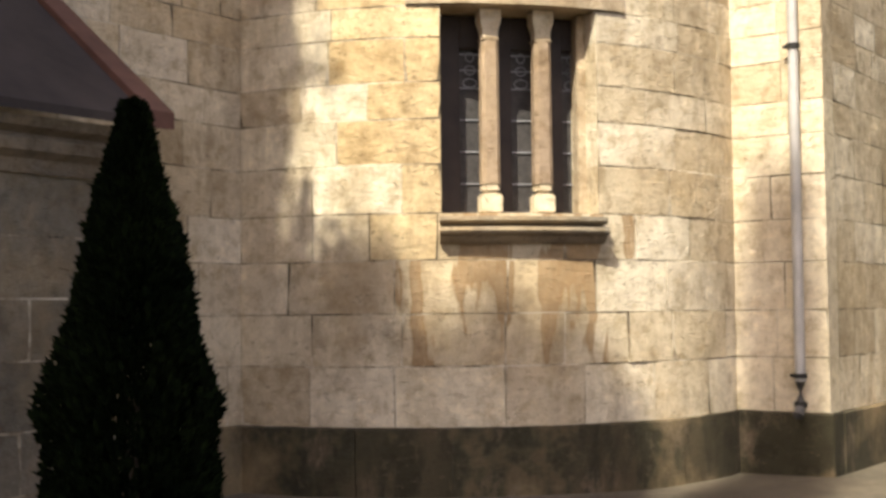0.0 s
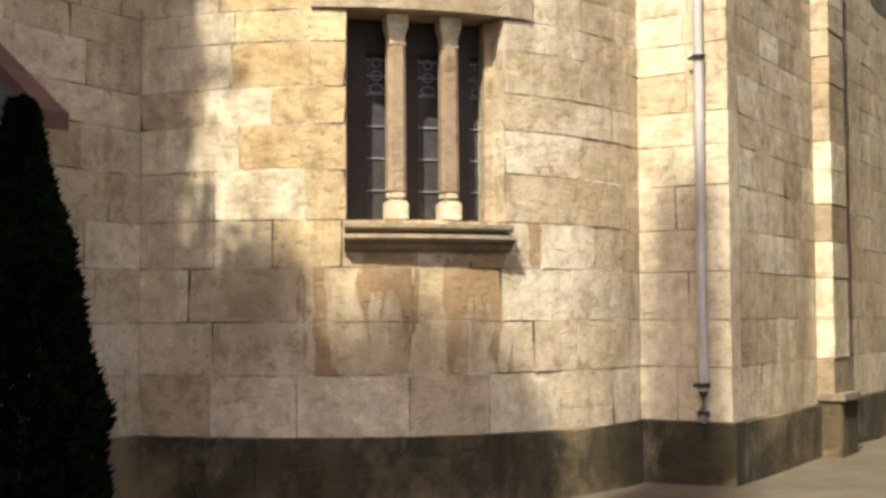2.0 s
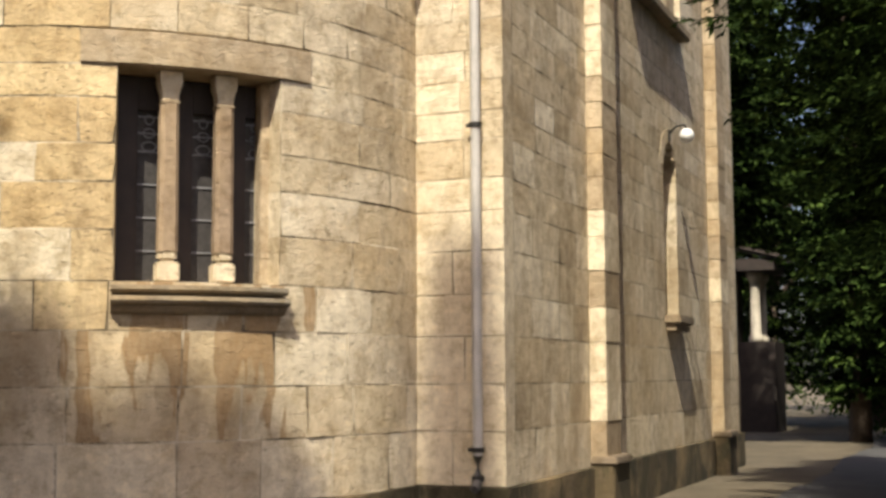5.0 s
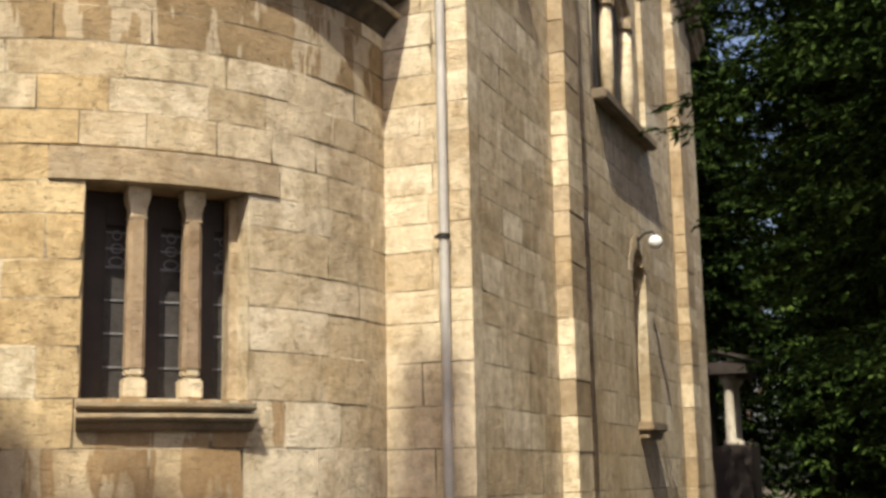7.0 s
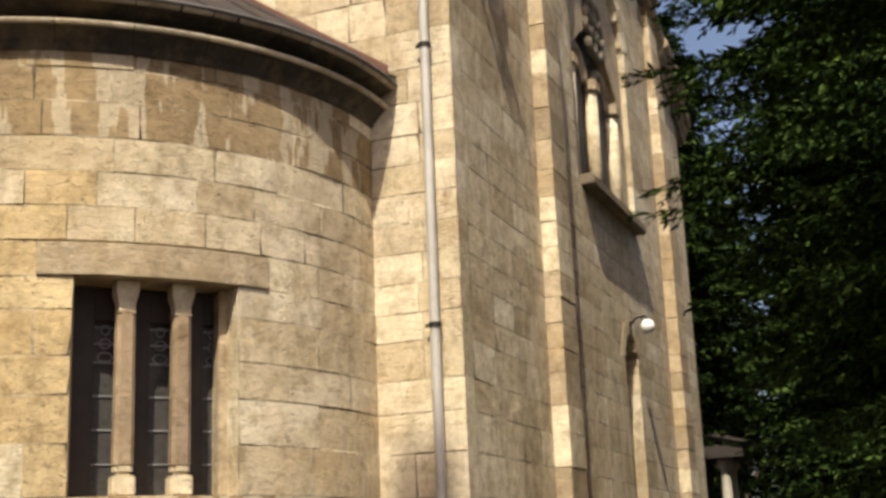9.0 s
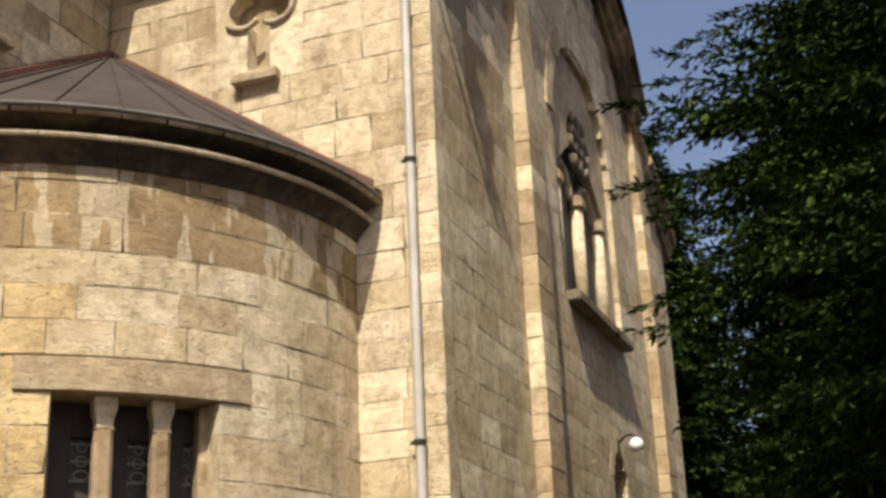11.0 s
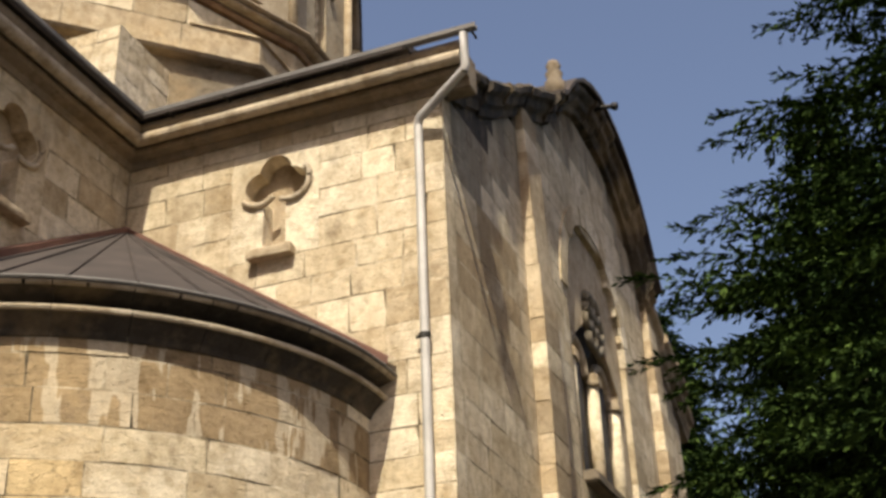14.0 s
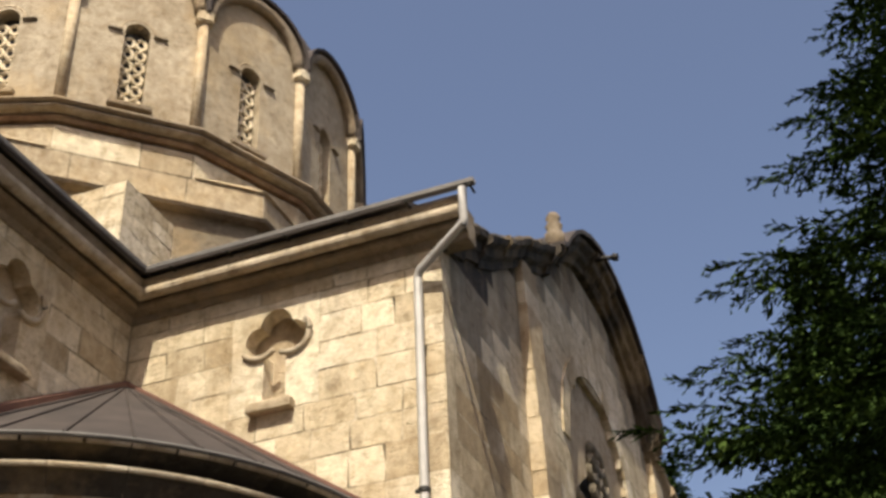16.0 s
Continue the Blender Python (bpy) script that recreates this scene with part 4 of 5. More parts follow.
crown = [(y, gable_top(y)) for y in (4.46, 4.7, 5.0, 5.4, 5.9, 6.5, 7.1, 7.7, 8.3, 8.9, 9.4, 9.9, 10.3, 10.6, 10.85, 11.1)]
# The crown's dark underside band is put into its stone colour.
ledge("gable_crown_ledge", "rounded stone ledge crowning the gable, dark with weather and painted underside shade", crown, crown_prof, 5, SOOT_SHADE)
edge_path = [(0.43, y, z + 0.37) for y, z in crown]
sheet = thing("gable_roof_edge", "dark metal roof edge over the rounded gable", "roof edge", kind="structure", at=(0.43, 4.46, edge_path[0][2]))
bm = bmesh.new()
rows_ = [[bm.verts.new((x, y - 4.46, z + dz - edge_path[0][2])) for x, dz in ((0.05, -0.06), (0.05, 0.03), (-0.75, 0.05), (-0.75, 0.0), (0.02, -0.01), (0.02, -0.06))] for _, y, z in edge_path]
for p_, q_ in zip(rows_, rows_[1:]):
    for k in range(6):
        bm.faces.new((p_[k], p_[(k + 1) % 6], q_[(k + 1) % 6], q_[k]))
bm.faces.new(rows_[0])
bm.faces.new(rows_[-1])
part("roof_sheet", clean(bm), ROOF, sheet)
# short iron spout that sticks out of the crown
spout = thing("roof_spout", "short dark metal rainwater spout on the gable", "spout", at=(0.33, 7.2, 15.02))
part("pipe", tube([(0.0, 0, 0), (0.2, 0, 0.01), (0.36, 0, -0.02)], 0.045, 10), IRON, spout, smooth=True)
part("lip", tube([(0.34, 0, -0.015), (0.43, 0, -0.04)], 0.075, 10), IRON, spout, smooth=True)

fin = thing("finial", "small weathered stone finial on the gable ridge", "finial", at=(0.25, 4.75, 14.0))
part("block", lathe([(0.0, 0.52), (0.09, 0.50), (0.13, 0.42), (0.09, 0.33), (0.15, 0.26), (0.11, 0.16), (0.17, 0.08), (0.17, -0.25), (0.0, -0.25)], n=12), CORNICE, fin, smooth=True)

# downpipe
PX, PY = -0.28, -0.10
pipe = thing("downpipe", "galvanised round downpipe with offset bend and clips", "downpipe", at=(PX, PY, 0.6))
inv = Matrix.Translation((-PX, -PY, -0.6))
for pts in ([(0.5, -0.48, 11.42), (0.5, -0.48, 10.95), (0.47, -0.46, 10.90)],
            [(0.47, -0.46, 10.90), (-0.24, -0.13, 10.62), (PX, PY, 10.52)],
            [(PX, PY, 10.52), (PX, PY, 7.72)], [(PX, PY, 7.72), (PX, PY, 4.48)], [(PX, PY, 4.48), (PX, PY, 0.95)],
            [(PX, PY, 0.95), (PX, PY, 0.72), (PX, PY - 0.03, 0.66), (PX, PY - 0.09, 0.60)]):
    bm = tube(pts, 0.055, 16, ends=False)
    bmesh.ops.transform(bm, matrix=inv, verts=bm.verts)
    length = part("pipe_length", bm, ZINC if pts[0][2] > 1.0 else GUTTER, pipe, smooth=True)
for z in (1.01, 4.48, 7.72):
    bm = lathe([(0.056, -0.025), (0.072, -0.025), (0.072, 0.025), (0.056, 0.025)], closed_profile=True, n=16)
    box(bm, -0.02, 0.02, 0.05, 0.12, -0.012, 0.012)
    box(bm, -0.11, -0.06, -0.01, 0.01, -0.018, 0.018)
    bmesh.ops.translate(bm, vec=(0, 0, z - 0.6), verts=bm.verts)
    part("clip", bm, IRON, length)
bm = lathe([(0.058, 0), (0.066, 0), (0.066, 0.06), (0.058, 0.06)], closed_profile=True, n=16)
bmesh.ops.translate(bm, vec=(0, 0, 0.08), verts=bm.verts)
part("shoe_collar", bm, IRON, length)


# ---- crossing base, drum and dome ----
PH, PT = 5.15, 15.38
k8 = 6.22 / math.cos(radians(22.5))
bm = bmesh.new()
lo8 = [bm.verts.new((DOME[0] + k8 * math.cos(radians(22.5 + 45 * k)), DOME[1] + k8 * math.sin(radians(22.5 + 45 * k)), 10.9)) for k in range(8)]
hi8 = [bm.verts.new(v.co + Vector((0, 0, 15.68 - 10.9))) for v in lo8]
for k in range(8):
    bm.faces.new((lo8[k], lo8[(k + 1) % 8], hi8[(k + 1) % 8], hi8[k]))
bm.faces.new(hi8)
tagged(part("crossing_octagon", clean(bm), RUBBLE), "rubble octagon carrying the dome drum", "wall", kind="structure")
bm = bmesh.new()
base = part("crossing_base", box(bm, DOME[0] - PH + 0.29, DOME[0] + PH - 0.29, DOME[1] - PH + 0.29, DOME[1] + PH - 0.29, 10.9, PT), CORE)
tagged(base, "square rubble-faced base under the dome drum", "wall", kind="structure")
pc = [z for z in (11.2, 11.6, 12.0, 12.35, 12.7, 13.05, 13.4, 13.75, 14.1, 14.45, 14.8, 15.1, 15.36)]
ashlar(base, lambda s, z, d: (s, DOME[1] - PH - d, z), (DOME[0] - PH, DOME[0] + PH), pc, 21, size=(0.3, 0.6), keep=60, near=lambda s, z: -s - z * 0.5)
ashlar(base, lambda s, z, d: (DOME[0] + PH + d, s, z), (DOME[1] - PH + 0.3, DOME[1] + PH), pc, 22, size=(0.35, 0.8), keep=60, near=lambda s, z: s - z * 0.5)

dome = thing("dome", "sixteen-sided limestone drum with arched windows under a dome", "dome", kind="structure", at=(DOME[0], DOME[1], 15.5))
OFF = 11.25


def poly(profile, closed=False):
    bm_ = bmesh.new()
    rings = [[bm_.verts.new((r_ / math.cos(radians(11.25)) * math.cos(radians(OFF + 22.5 * i)), r_ / math.cos(radians(11.25)) * math.sin(radians(OFF + 22.5 * i)), z)) for r_, z in profile] for i in range(16)]
    m_ = len(profile)
    for i in range(16):
        p_, q_ = rings[i], rings[(i + 1) % 16]
        for j in range(m_ if closed else m_ - 1):
            k = (j + 1) % m_
            bm_.faces.new((p_[j], q_[j], q_[k], p_[k]))
    return clean(bm_)


def octo(profile):
    bm_ = bmesh.new()
    k8 = math.cos(radians(22.5))
    rings = [[bm_.verts.new((r_ / k8 * math.cos(radians(22.5 + 45 * i)), r_ / k8 * math.sin(radians(22.5 + 45 * i)), z)) for r_, z in profile] for i in range(8)]
    for i in range(8):
        p_, q_ = rings[i], rings[(i + 1) % 8]
        for k in range(len(profile) - 1):
            bm_.faces.new((p_[k], q_[k], q_[k + 1], p_[k + 1]))
    return clean(bm_)


part("ledge", octo([(4.6, 0.17), (6.44, 0.17), (6.48, 0.23), (6.36, 0.27), (5.9, 0.28)]), CORNICE, dome, "thin dark stone ledge")
part("band_core", octo([(6.05, 0.1), (6.05, 0.8)]), CORE, dome)
part("ring_moulding", poly([(6.0, 1.50), (6.42, 1.50), (6.46, 1.57), (6.44, 1.62), (6.0, 1.64)]), RUSTSTONE, dome, "rust-brown lower fillet")
part("ring_moulding", poly([(6.0, 1.642), (6.58, 1.642), (6.64, 1.68), (6.62, 1.73), (6.0, 1.74)]), ROLL, dome, "pale worn middle roll")
part("ring_moulding", poly([(6.0, 1.742), (6.66, 1.742), (6.72, 1.78), (6.70, 1.83), (6.45, 1.95), (5.9, 1.95)]), CORNICE, dome)
part("band_core", poly([(6.1, 0.7), (6.1, 1.45)]), CORE, dome)
APO = 6.28
FW = 2 * APO * math.tan(radians(11.25))


rng = random.Random(31)


def turned_fn(deg, apo):
    a = radians(deg)
    n_, t_ = Vector((math.cos(a), math.sin(a), 0)), Vector((-math.sin(a), math.cos(a), 0))
    return lambda s, z, d: tuple(n_ * (apo + d) + t_ * s + Vector((0, 0, z)))


side8, side16 = 6.38 * math.tan(radians(22.5)), 6.38 * math.tan(radians(11.25))
for i in range(8):                                     # octagonal lower course, its corners capped by sloping stones
    fn = turned_fn(45 * i, 6.38)
    cuts8 = [-side8, -1.1 + rng.uniform(-0.3, 0.3), 0.9 + rng.uniform(-0.3, 0.3), side8]
    for s0, s1 in zip(cuts8, cuts8[1:]):
        v, f = stone_verts(fn, s0, s1, 0.28, 0.86, 0.28, 0, rng, 0.003, 0.008)
        new("block", mesh_from("block", v, f, DRUMSTONE)).parent = dome
    a = radians(22.5 + 45 * i)
    e, t_ = Vector((math.cos(a), math.sin(a), 0)), Vector((-math.sin(a), math.cos(a), 0))
    tip, half = 6.38 / math.cos(radians(22.5)), 1.25
    bm = bmesh.new()
    c = [e * (tip + 0.06) + Vector((0, 0, 0.86)), e * (tip - 0.48) + t_ * half + Vector((0, 0, 0.88)), e * 6.36 + Vector((0, 0, 1.36)),
         e * (tip - 0.48) - t_ * half + Vector((0, 0, 0.88)), e * 5.9 + Vector((0, 0, 0.84))]
    vs = [bm.verts.new(p) for p in c]
    for q in ((0, 1, 2), (0, 2, 3), (0, 3, 4, 1), (1, 4, 2), (3, 2, 4)):
        bm.faces.new([vs[k] for k in q])
    part("corner_slab", clean(bm), DRUMSTONE, dome)
for i in range(16):
    fn = turned_fn(22.5 * i, 6.38)
    cutp = rng.uniform(-0.4, 0.4)
    for s0, s1 in ((-side16, cutp), (cutp, side16)):
        v, f = stone_verts(fn, s0, s1, 0.86, 1.43, 0.28, 0, rng, 0.003, 0.008)
        pale = rng.random() < 0.15
        new("block", mesh_from("block", v, f, PALE if pale else DRUMSTONE)).parent = dome

# one bay of the drum, then its copies
ZW0, ZW1, WR = 2.35, 4.15, 0.25
arch_out = [(-FW / 2, 1.95), (FW / 2, 1.95), (FW / 2, 5.0)] + \
    [(1.08 * math.cos(math.pi * k / 16), 5.0 + 1.08 * math.sin(math.pi * k / 16)) for k in range(1, 16)] + [(-FW / 2, 5.0)]
hole = [(-WR, ZW0), (WR, ZW0)] + [(WR * math.cos(math.pi * k / 10), ZW1 + WR * math.sin(math.pi * k / 10)) for k in range(11)]
bay = {}
flat = lambda s, z, d: (d, s, z)
bay["bay_wall"] = (plate(arch_out, hole, flat, 0.3), BAYSTONE, False)
bm = bmesh.new()
bm.faces.new([bm.verts.new((-0.29, s * 1.2, z)) for s, z in ((-0.3, 2.2), (0.3, 2.2), (0.3, 4.6), (-0.3, 4.6))])
bay["glass"] = (bm, GLASS, False)
bm = bmesh.new()
for k in range(6):
    z = 2.40 + 0.30 * k
    for q in (-0.115, 0.115):
        pts = [(-0.2, q + 0.095 * math.cos(a), z + 0.13 + 0.12 * math.sin(a)) for a in (2 * math.pi * e / 8 for e in range(9))]
        t_ = tube(pts, 0.042, 5)
        me_ = bpy.data.meshes.new("tmp")
        t_.to_mesh(me_)
        t_.free()
        bm.from_mesh(me_)
        bpy.data.meshes.remove(me_)
bay["stone_lattice"] = (bm, PALE, False)
bay["hood_mould"] = (tube([(0.08, 1.15 * math.cos(math.pi * k / 18), 5.0 + 1.15 * math.sin(math.pi * k / 18)) for k in range(19)], 0.13, 8), CORNICE, True)
bay["inner_mould"] = (tube([(-0.02, 0.34 * math.cos(math.pi * k / 12), ZW1 + 0.34 * math.sin(math.pi * k / 12)) for k in range(13)], 0.035, 6), CARVED, True)
bm = box(bmesh.new(), -0.1, 0.07, -0.58, -0.30, 4.10, 4.14, 0.01)
box(bm, -0.1, 0.07, 0.30, 0.58, 4.10, 4.14, 0.01)
bay["label_stop"] = (bm, CORNICE, False)
bay["sill"] = (box(bmesh.new(), -0.25, 0.12, -0.42, 0.42, 2.20, 2.32, 0.02), CORNICE, False)
bay["colonnette"] = (tube([(0.03, FW / 2, 1.95), (0.03, FW / 2, 4.75)], 0.10, 10), DRUMSTONE, True)
bay["capital"] = (box(bmesh.new(), -0.12, 0.2, FW / 2 - 0.17, FW / 2 + 0.17, 4.75, 5.05, 0.04), PALE, False)
for name, (bm, mt, sm) in bay.items():
    first = part(name, bm, mt, dome, smooth=sm)
    for i in range(16):
        ob = first if i == 0 else new(name, first.data)
        ob.parent = dome
        ob.matrix_basis = Matrix.Rotation(radians(22.5 * i), 4, "Z") @ Matrix.Translation((APO, 0, 0))
prof = [(6.16, 5.0), (6.16, 5.3)] + [(6.16 * math.cos(radians(a)), 5.35 + 5.2 * math.sin(radians(a))) for a in range(4, 90, 6)] + [(0.02, 10.56)]
for i in range(16):                                    # roof sheets turned up over the hoods
    a = radians(22.5 * i)
    n_, t_ = Vector((math.cos(a), math.sin(a), 0)), Vector((-math.sin(a), math.cos(a), 0))
    bm = bmesh.new()
    rows_ = []
    for k in range(13):
        q = math.pi * k / 12
        rows_.append([bm.verts.new(n_ * (APO + d) + t_ * (r_ * math.cos(q)) + Vector((0, 0, 5.0 + r_ * math.sin(q)))) for d, r_ in ((0.25, 1.27), (0.27, 1.33), (-0.7, 1.33), (-0.7, 1.27))])
    for p_, q_ in zip(rows_, rows_[1:]):
        for k in range(4):
            bm.faces.new((p_[k], p_[(k + 1) % 4], q_[(k + 1) % 4], q_[k]))
    part("hood_sheet", clean(bm), ROOF, dome, "dark metal sheet over the arch")
part("dome_shell", lathe(prof, n=64), ROOF, dome, "dark metal dome covering", True)

# ---- annex with lean-to roof beside the arm ----
annex = thing("annex", "low stone annex with a dark lean-to roof", "building", kind="structure", at=(-3.5, -9.0, 0))
AX, AY1, AY0 = -3.2, -6.75, -12.5
inv = Matrix.Translation((3.5, 9.0, 0))
bm = box(bmesh.new(), IX, AX - 0.29, AY0, AY1 - 0.29, -0.2, 2.95)
bmesh.ops.transform(bm, matrix=inv, verts=bm.verts)
awall = part("wall", bm, CORE, annex)
rng = random.Random(5)
for z0, z1 in zip([-0.2, 0.45, 0.9, 1.4, 1.85, 2.3], [0.45, 0.9, 1.4, 1.85, 2.3, 2.75]):
    for fn, s0, s1 in ((lambda s, z, d: (AX + d + 3.5, s + 9.0, z), AY0, AY1), (lambda s, z, d: (s + 3.5, AY1 + d + 9.0, z), IX, AX - 0.3)):
        s = s0
        while s < s1 - 0.01:
            e = s + rng.uniform(0.5, 1.1)
            if s1 - e < 0.4:
                e = s1
            v, f = stone_verts(fn, s, e, z0, z1, 0.28, 0, rng)
            # Darker blocks: soot and the annex wall's deep shade, both in the colour.
            ob = new("block", mesh_from("block", v, f, DINGY_SHADE))
            ob.parent = awall
            s = e
prof = [(-0.28, 2.75), (0.03, 2.75), (0.06, 2.85), (0.14, 2.9), (0.16, 2.98), (0.12, 3.02), (0.22, 3.06), (0.25, 3.13), (-0.28, 3.15)]
bm = sweep(prof, [((AX, AY0, 0), (1, 0)), ((AX, AY1, 0), (1, 1)), ((IX, AY1, 0), (0, 1))])
bmesh.ops.transform(bm, matrix=inv, verts=bm.verts)
part("cornice", bm, CORNICE, annex)
bm = slab_roof("slope", (AX + 0.32, AY0, 3.22), (AX + 0.32, AY1 + 0.3, 3.22), (IX, AY1 + 0.3, 4.55), (IX, AY0, 4.55), 0.07)
bmesh.ops.transform(bm, matrix=inv, verts=bm.verts)
part("roof", bm, ROOF, annex)
bm = slab_roof("verge", (AX + 0.34, AY1 + 0.12, 3.28), (AX + 0.34, AY1 + 0.36, 3.28), (IX, AY1 + 0.36, 4.61), (IX, AY1 + 0.12, 4.61), 0.13)
bmesh.ops.transform(bm, matrix=inv, verts=bm.verts)
part("verge", bm, RUST, annex, "red-brown verge flashing")


# ---- porch beyond the gabled front ----
porch = thing("porch", "small dark porch with white columns beyond the church", "porch", kind="structure", at=(-2.3, 30.0, 0))
part("parapet", boxed(-1.2, 0.75, -1.0, 1.0, -0.2, 2.85, bevel=0.03), DARK_WOOD_SHADE, porch)
prof = [(0.0, 5.1), (0.28, 5.1), (0.28, 4.93), (0.20, 4.83), (0.15, 4.73), (0.17, 3.1), (0.24, 2.98), (0.24, 2.84), (0, 2.84)]
part("column", lathe(prof, (0.1, -0.6), n=16), PLASTER, porch, "white painted column", True)
part("column", lathe(prof, (0.1, 0.6), n=16), PLASTER, porch, "white painted column", True)
part("lintel", boxed(-1.3, 0.8, -1.15, 1.15, 5.1, 5.5, bevel=0.03), DARK_WOOD_SHADE, porch)
part("back_wall", boxed(-1.4, -0.6, -1.0, 1.0, 2.85, 5.1), DARK_WOOD_SHADE, porch)
part("roof", slab_roof("roof", (-1.6, -1.3, 6.3), (1.0, -1.3, 5.6), (1.0, 1.3, 5.6), (-1.6, 1.3, 6.3)), ROOF, porch)


# ---- trees ----
def trunk_mesh(h, r, lean=0.0, n=9, top=0.15):
    pts = [(lean * (k / 8) ** 2 + 0.04 * math.sin(k * 1.7), 0.04 * math.cos(k * 2.1), h * k / 8 - 0.15) for k in range(9)]
    return tube(pts, [r * (1 - k / 8) + r * top * k / 8 for k in range(9)], n)


def spruce(at, height, radius, seed, crown_from=0.15, whorls=34, branches=13, fine=1.0, power=1.0, dense=1.0, limbs=0, needle=1.0,
           label="tall dark green conifer with layered drooping branches"):
    """A conifer of whorled limbs; each limb carries a flat, drooping frond of side twigs clothed in needle sprays."""
    rng_ = random.Random(seed)
    t = thing("conifer_tree", label, "tree", "conifers", at=at)
    stem = part("trunk", trunk_mesh(height, 0.3 * height / 16), BARK, t, smooth=True)
    v, f = [], []
    bare = []
    for wv in range(whorls):
        u = wv / (whorls - 1)
        z = height * (crown_from + (1 - crown_from) * u)
        rad = radius * min(1.0, 0.30 + 2.6 * u) * (1 - u) ** power + 0.15
        count = max(4, int(branches * (1 - 0.45 * u)))
        turn = rng_.uniform(0, 2 * math.pi)
        for b_ in range(count):
            az = turn + 2 * math.pi * (b_ + rng_.uniform(-0.4, 0.4)) / count
            lobe = min(1.03, 0.90 + 0.75 * noise.noise((math.cos(az) * 1.6 + seed, math.sin(az) * 1.6, z * 0.55)))
            ln = rad * lobe * rng_.choice((0.6, 0.8, 0.88, 0.94, 1.0))
            rise, droop = rng_.uniform(-0.06, 0.22), rng_.uniform(0.18, 0.34)
            zz = z + rng_.uniform(-0.25, 0.25)
            out_ = Vector((math.cos(az), math.sin(az), 0))
            side = Vector((-out_.y, out_.x, 0))

            def axis(q):
                return out_ * (ln * q) + Vector((0, 0, zz + rise * ln * q - droop * ln * q * q + 0.06 * ln * q ** 4))

            if len(bare) < limbs and ln > 1.2:
                bare.append([axis(q) for q in (0.0, 0.35, 0.7, 0.95)])
            # shaded inner twigs, closer together and broader
            for k in range(int(ln * 24 * dense / fine)):
                q = rng_.uniform(0.05, 0.92)
                o_ = axis(q) + side * rng_.uniform(-0.24, 0.24) * (1.1 - 0.6 * q) + Vector((0, 0, rng_.uniform(-0.20, 0.08)))
                d = (out_ * rng_.uniform(0.2, 1.0) + side * rng_.uniform(-1, 1) + Vector((0, 0, rng_.uniform(-0.9, 0.3)))).normalized()
                c = d.cross(Vector((rng_.uniform(-1, 1), rng_.uniform(-1, 1), 1.0))).normalized()
                L, Wd = rng_.uniform(0.12, 0.22) * fine, rng_.uniform(0.024, 0.040) * fine
                o = len(v)
                v += [tuple(o_ - c * Wd * 0.5), tuple(o_ + d * L * 0.5 - c * Wd), tuple(o_ + d * L), tuple(o_ + d * L * 0.5 + c * Wd)]
                f.append((o, o + 1, o + 2, o + 3))
            twigs = max(8, int(ln * 12.0 * dense / fine))
            for k in range(twigs):
                q = 0.18 + 0.82 * ((k + rng_.random()) / twigs) ** 0.75
                p = axis(q)
                sg = 1 if k % 2 else -1
                tl = (0.24 + 0.13 * ln * (1.02 - q) * min(1.0, q * 2.2)) * rng_.uniform(0.6, 1.15)
                tl = min(tl, 0.6)
                td = (out_ * rng_.uniform(0.45, 0.9) + side * sg * rng_.uniform(0.5, 1.0) + Vector((0, 0, rng_.uniform(-0.45, 0.12)))).normalized()
                if q > 0.94:
                    td = (out_ + Vector((0, 0, rng_.uniform(-0.2, 0.35)))).normalized()
                sprays = max(4, int(tl * 42 * dense / fine / needle))
                for e in range(sprays):
                    r_ = (e + rng_.random()) / sprays
                    o_ = p + td * (tl * r_) + Vector((0, 0, -0.22 * tl * r_ * r_))
                    d = (td + out_ * 0.2 + Vector((rng_.uniform(-0.75, 0.75), rng_.uniform(-0.75, 0.75), rng_.uniform(-0.75, 0.4)))).normalized()
                    c = d.cross(Vector((rng_.uniform(-0.9, 0.9), rng_.uniform(-0.9, 0.9), 1.0))).normalized()
                    L, Wd = rng_.uniform(0.07, 0.15) * fine * needle, rng_.uniform(0.012, 0.024) * fine * needle
                    o = len(v)
                    v += [tuple(o_ - c * Wd * 0.5), tuple(o_ + d * L * 0.55 - c * Wd), tuple(o_ + d * L), tuple(o_ + d * L * 0.55 + c * Wd)]
                    f.append((o, o + 1, o + 2, o + 3))
    for pts in bare:
        part("limb", tube(pts, [0.05, 0.036, 0.022, 0.008], 6), BARK, stem)
    ob = new("crown", mesh_from("crown", v, f, SPRUCE))
    ob.parent = t
    return t


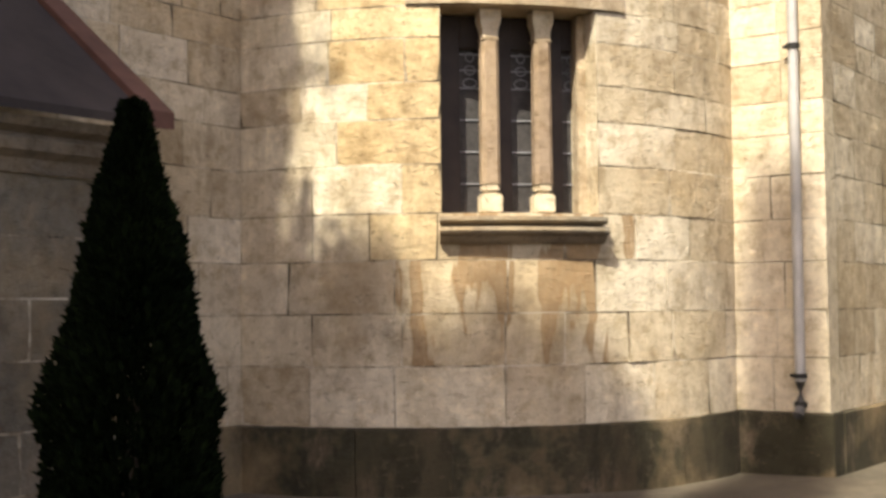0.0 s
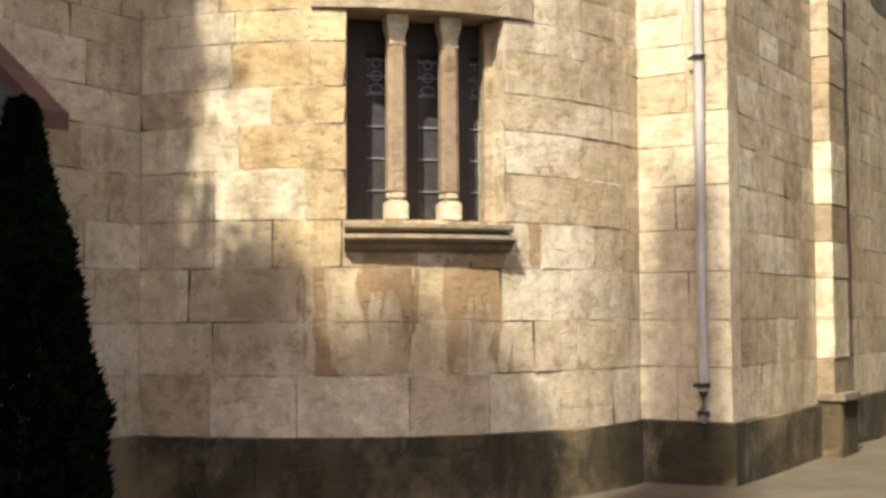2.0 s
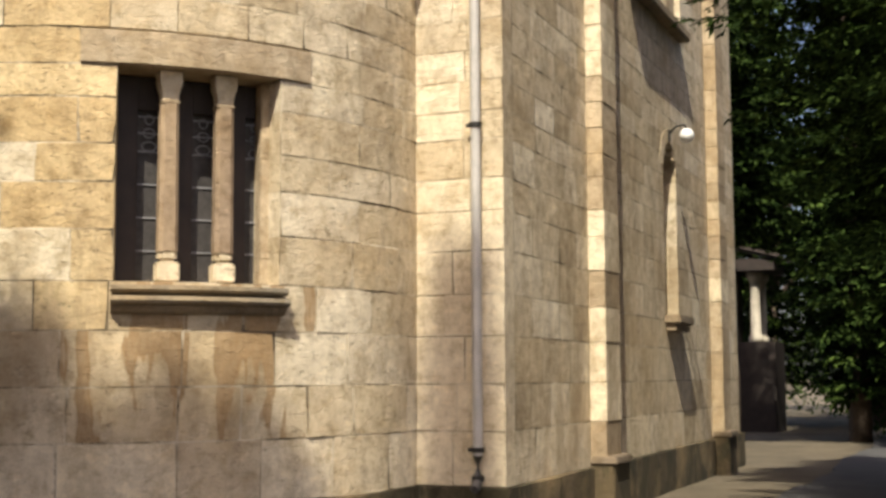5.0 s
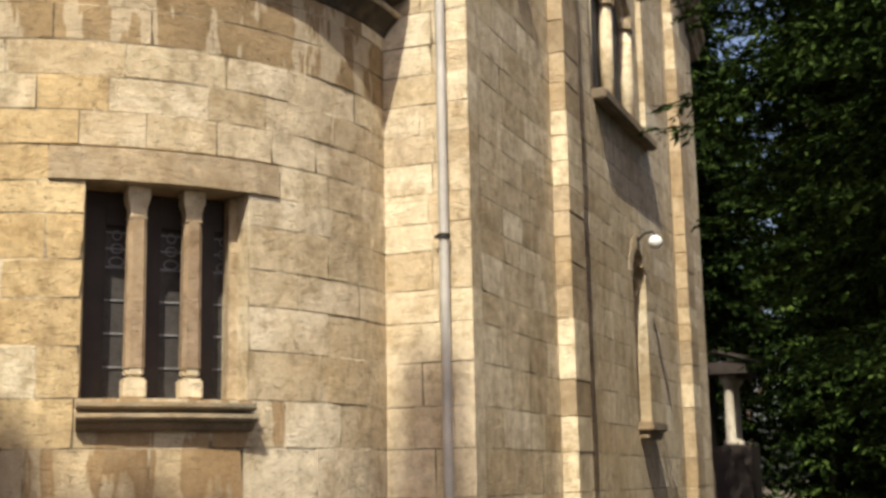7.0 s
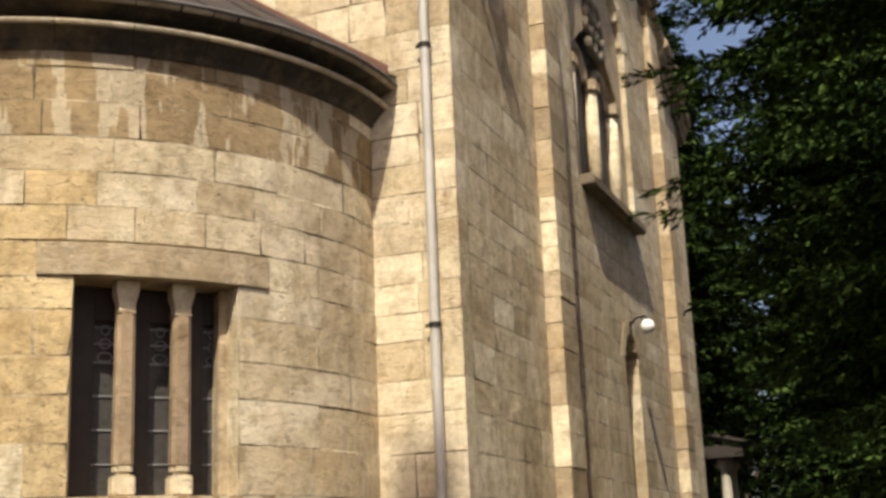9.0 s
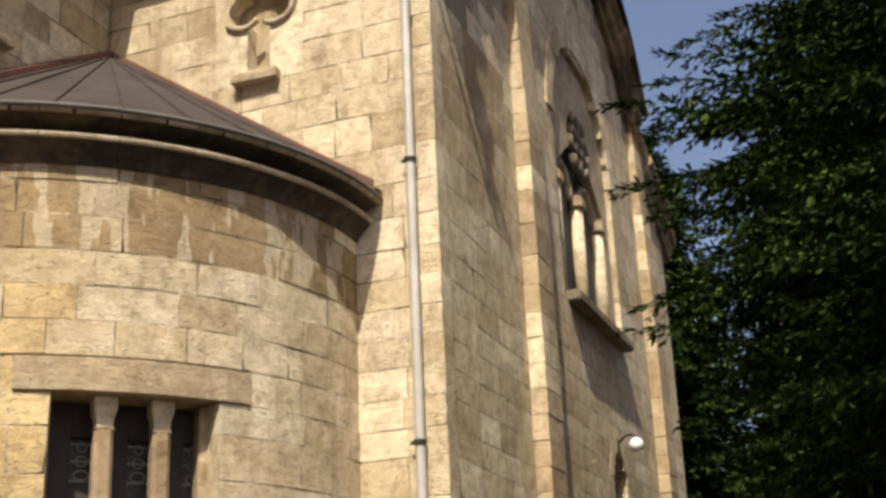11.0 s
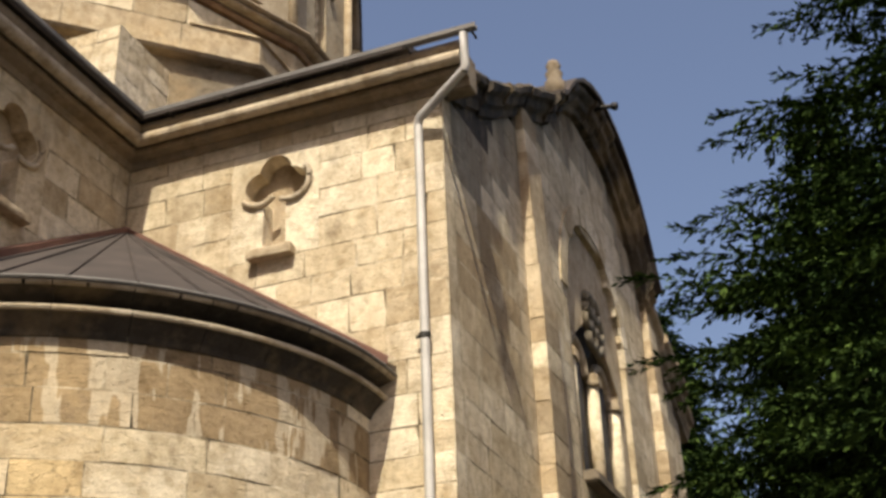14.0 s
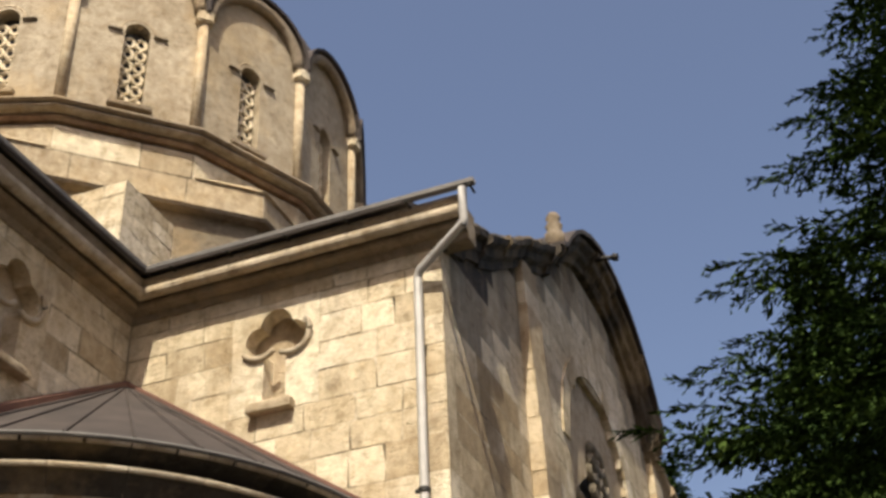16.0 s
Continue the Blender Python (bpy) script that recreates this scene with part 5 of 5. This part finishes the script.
def thuja(at, height, radius, seed):
    rng_ = random.Random(seed)
    t = thing("thuja_shrub", "dense columnar dark green thuja with a pointed top", "shrub", at=at)
    part("trunk", trunk_mesh(height * 0.9, 0.07), BARK, t)
    v, f = [], []

    def rad(u):
        return radius * (0.86 + 0.14 * math.sin(min(1, u * 3.2) * math.pi / 2)) * (1 - max(0, (u - 0.3) / 0.7) ** 1.25) + 0.02

    for k in range(30000):
        u = rng_.random() ** 0.85
        a = rng_.uniform(0, 2 * math.pi)
        lump = 1 + 0.28 * noise.noise((math.cos(a) * 2.2, math.sin(a) * 2.2, u * 6)) + 0.12 * noise.noise((math.cos(a) * 6, math.sin(a) * 6, u * 18))
        r_ = rad(u) * lump * (1 - 0.45 * rng_.random() ** 2.2)
        p = Vector((r_ * math.cos(a), r_ * math.sin(a), 0.05 + u * height))
        d = Vector((math.cos(a) * 0.7 + rng_.uniform(-0.3, 0.3), math.sin(a) * 0.7 + rng_.uniform(-0.3, 0.3), rng_.uniform(0.3, 1.3))).normalized()
        c = d.cross(Vector((rng_.uniform(-1, 1), rng_.uniform(-1, 1), rng_.uniform(-1, 1)))).normalized()
        L, W_ = rng_.uniform(0.05, 0.11), rng_.uniform(0.011, 0.024)
        o = len(v)
        v += [tuple(p - c * W_ * 0.4), tuple(p + d * L * 0.5 - c * W_), tuple(p + d * L), tuple(p + d * L * 0.5 + c * W_)]
        f.append((o, o + 1, o + 2, o + 3))
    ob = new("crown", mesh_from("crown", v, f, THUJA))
    ob.parent = t
    return t


def broad_tree(at, height, radius, seed, leaves=9000, low=0.25, count=16):
    rng_ = random.Random(seed)
    t = thing("broadleaf_tree", "leafy green deciduous tree with an uneven crown", "tree", "trees round the churchyard", at=at)
    stem = part("trunk", trunk_mesh(height * 0.8, 0.02 * height, 0.3), BARK, t, smooth=True)
    lobes = []
    for k in range(count):
        a, u = rng_.uniform(0, 2 * math.pi), rng_.uniform(0, 1)
        rr = radius * math.sqrt(rng_.random()) * (0.95 - 0.5 * u)
        lobes.append((Vector((rr * math.cos(a), rr * math.sin(a), height * (low + (0.92 - low) * u))), radius * rng_.uniform(0.28, 0.46)))
    for c, r_ in lobes[:7]:
        b0 = Vector((0.05, 0, c.z * 0.55))
        part("limb", tube([b0, b0.lerp(c, 0.5) + Vector((0, 0, 0.3)), c], [0.012 * height, 0.008 * height, 0.003 * height], 6), BARK, stem)
    v, f = [], []
    for k in range(leaves):
        c, r_ = lobes[rng_.randrange(len(lobes))]
        d = Vector((rng_.gauss(0, 1), rng_.gauss(0, 1), rng_.gauss(0, 1))).normalized()
        p = c + d * r_ * (1 - 0.5 * rng_.random() ** 2)
        q = Vector((rng_.gauss(0, 1), rng_.gauss(0, 1), rng_.gauss(0, 1))).normalized()
        w_ = q.cross(d).normalized()
        L = rng_.uniform(0.12, 0.26) * (0.6 + height / 22)
        o = len(v)
        v += [tuple(p), tuple(p + q * L * 0.5 + w_ * L * 0.3), tuple(p + q * L), tuple(p + q * L * 0.5 - w_ * L * 0.3)]
        f.append((o, o + 1, o + 2, o + 3))
    ob = new("crown", mesh_from("crown", v, f, BROAD))
    ob.parent = t
    return t


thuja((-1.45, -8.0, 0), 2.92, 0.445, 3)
spruce((6.9, 0.8, 0), 18.0, 8.2, 41, crown_from=0.12, whorls=54, branches=19, power=1.22, dense=1.1, limbs=60, needle=0.78)
spruce((4.1, 6.0, 0), 13.0, 4.2, 47, crown_from=0.32, whorls=34, branches=16, fine=1.25, power=0.8, dense=1.05)
spruce((10.4, 3.5, 0), 17.6, 5.2, 43, crown_from=0.08, whorls=34, branches=12, fine=1.7, power=0.9, dense=1.0)
# trees behind the camera whose shade falls on the walls
broad_tree((-6.6, -13.5, 0), 26.0, 5.2, 51, 62000, 0.32, 90)
broad_tree((-6.1, -15.6, 0), 29.0, 4.7, 52, 52000, 0.34, 80)
for k, (wx, wy, wz, ty, tr) in enumerate(((-0.48, 0.0, 2.75, -21.0, 1.3), (-3.2, -3.5, 1.95, -19.0, 3.6), (-2.1, -2.9, 1.6, -22.5, 3.0), (-4.3, -3.9, 2.3, -24.5, 4.6), (-3.7, -3.8, 1.45, -22.0, 4.0), (-1.5, -2.3, 1.15, -20.0, 3.4), (-2.6, -3.3, 1.2, -24.0, 4.0), (-3.9, -3.85, 2.0, -20.5, 3.4))):
    run = (wy - ty) / -SUN.y
    spruce((wx + SUN.x * run, ty, 0), wz + SUN.z * run, tr, 80 + k, crown_from=0.25, whorls=36, branches=11, fine=2.0, power=0.62 if k in (0, 3, 4, 7) else 0.88, dense=1.2)
# wood behind the drive
spruce((-1.4, 20.0, 0), 16.5, 3.9, 140, crown_from=0.33, whorls=34, branches=15, fine=1.6, power=0.8, dense=1.2)
for i, (x, y, h, r) in enumerate(((9.0, 27.0, 13, 5), (3.5, 42.0, 15, 6), (14.0, 20.0, 14, 5), (-5.0, 52.0, 16, 6.5), (8.0, 45.0, 17, 7), (11.5, 9.0, 11, 4), (4.5, 27.0, 9, 3.6), (6.5, 36.0, 12, 5))):
    broad_tree((x, y, 0), h, r, 60 + i, 11000, 0.06, 24)
for i, (x, y, h, r) in enumerate(((9.5, 16.0, 17, 4.2), (6.8, 23.0, 18, 4.4), (12.0, 33.0, 20, 5.0), (3.0, 50.0, 22, 5.5), (4.4, 19.0, 14, 3.0), (-3.2, 35.0, 21, 6.0), (1.2, 34.0, 20, 5.5), (1.4, 24.0, 17, 3.4))):
    spruce((x, y, 0), h, r, 120 + i, crown_from=0.08, whorls=34, branches=14, fine=2.2, power=0.85, dense=1.15)
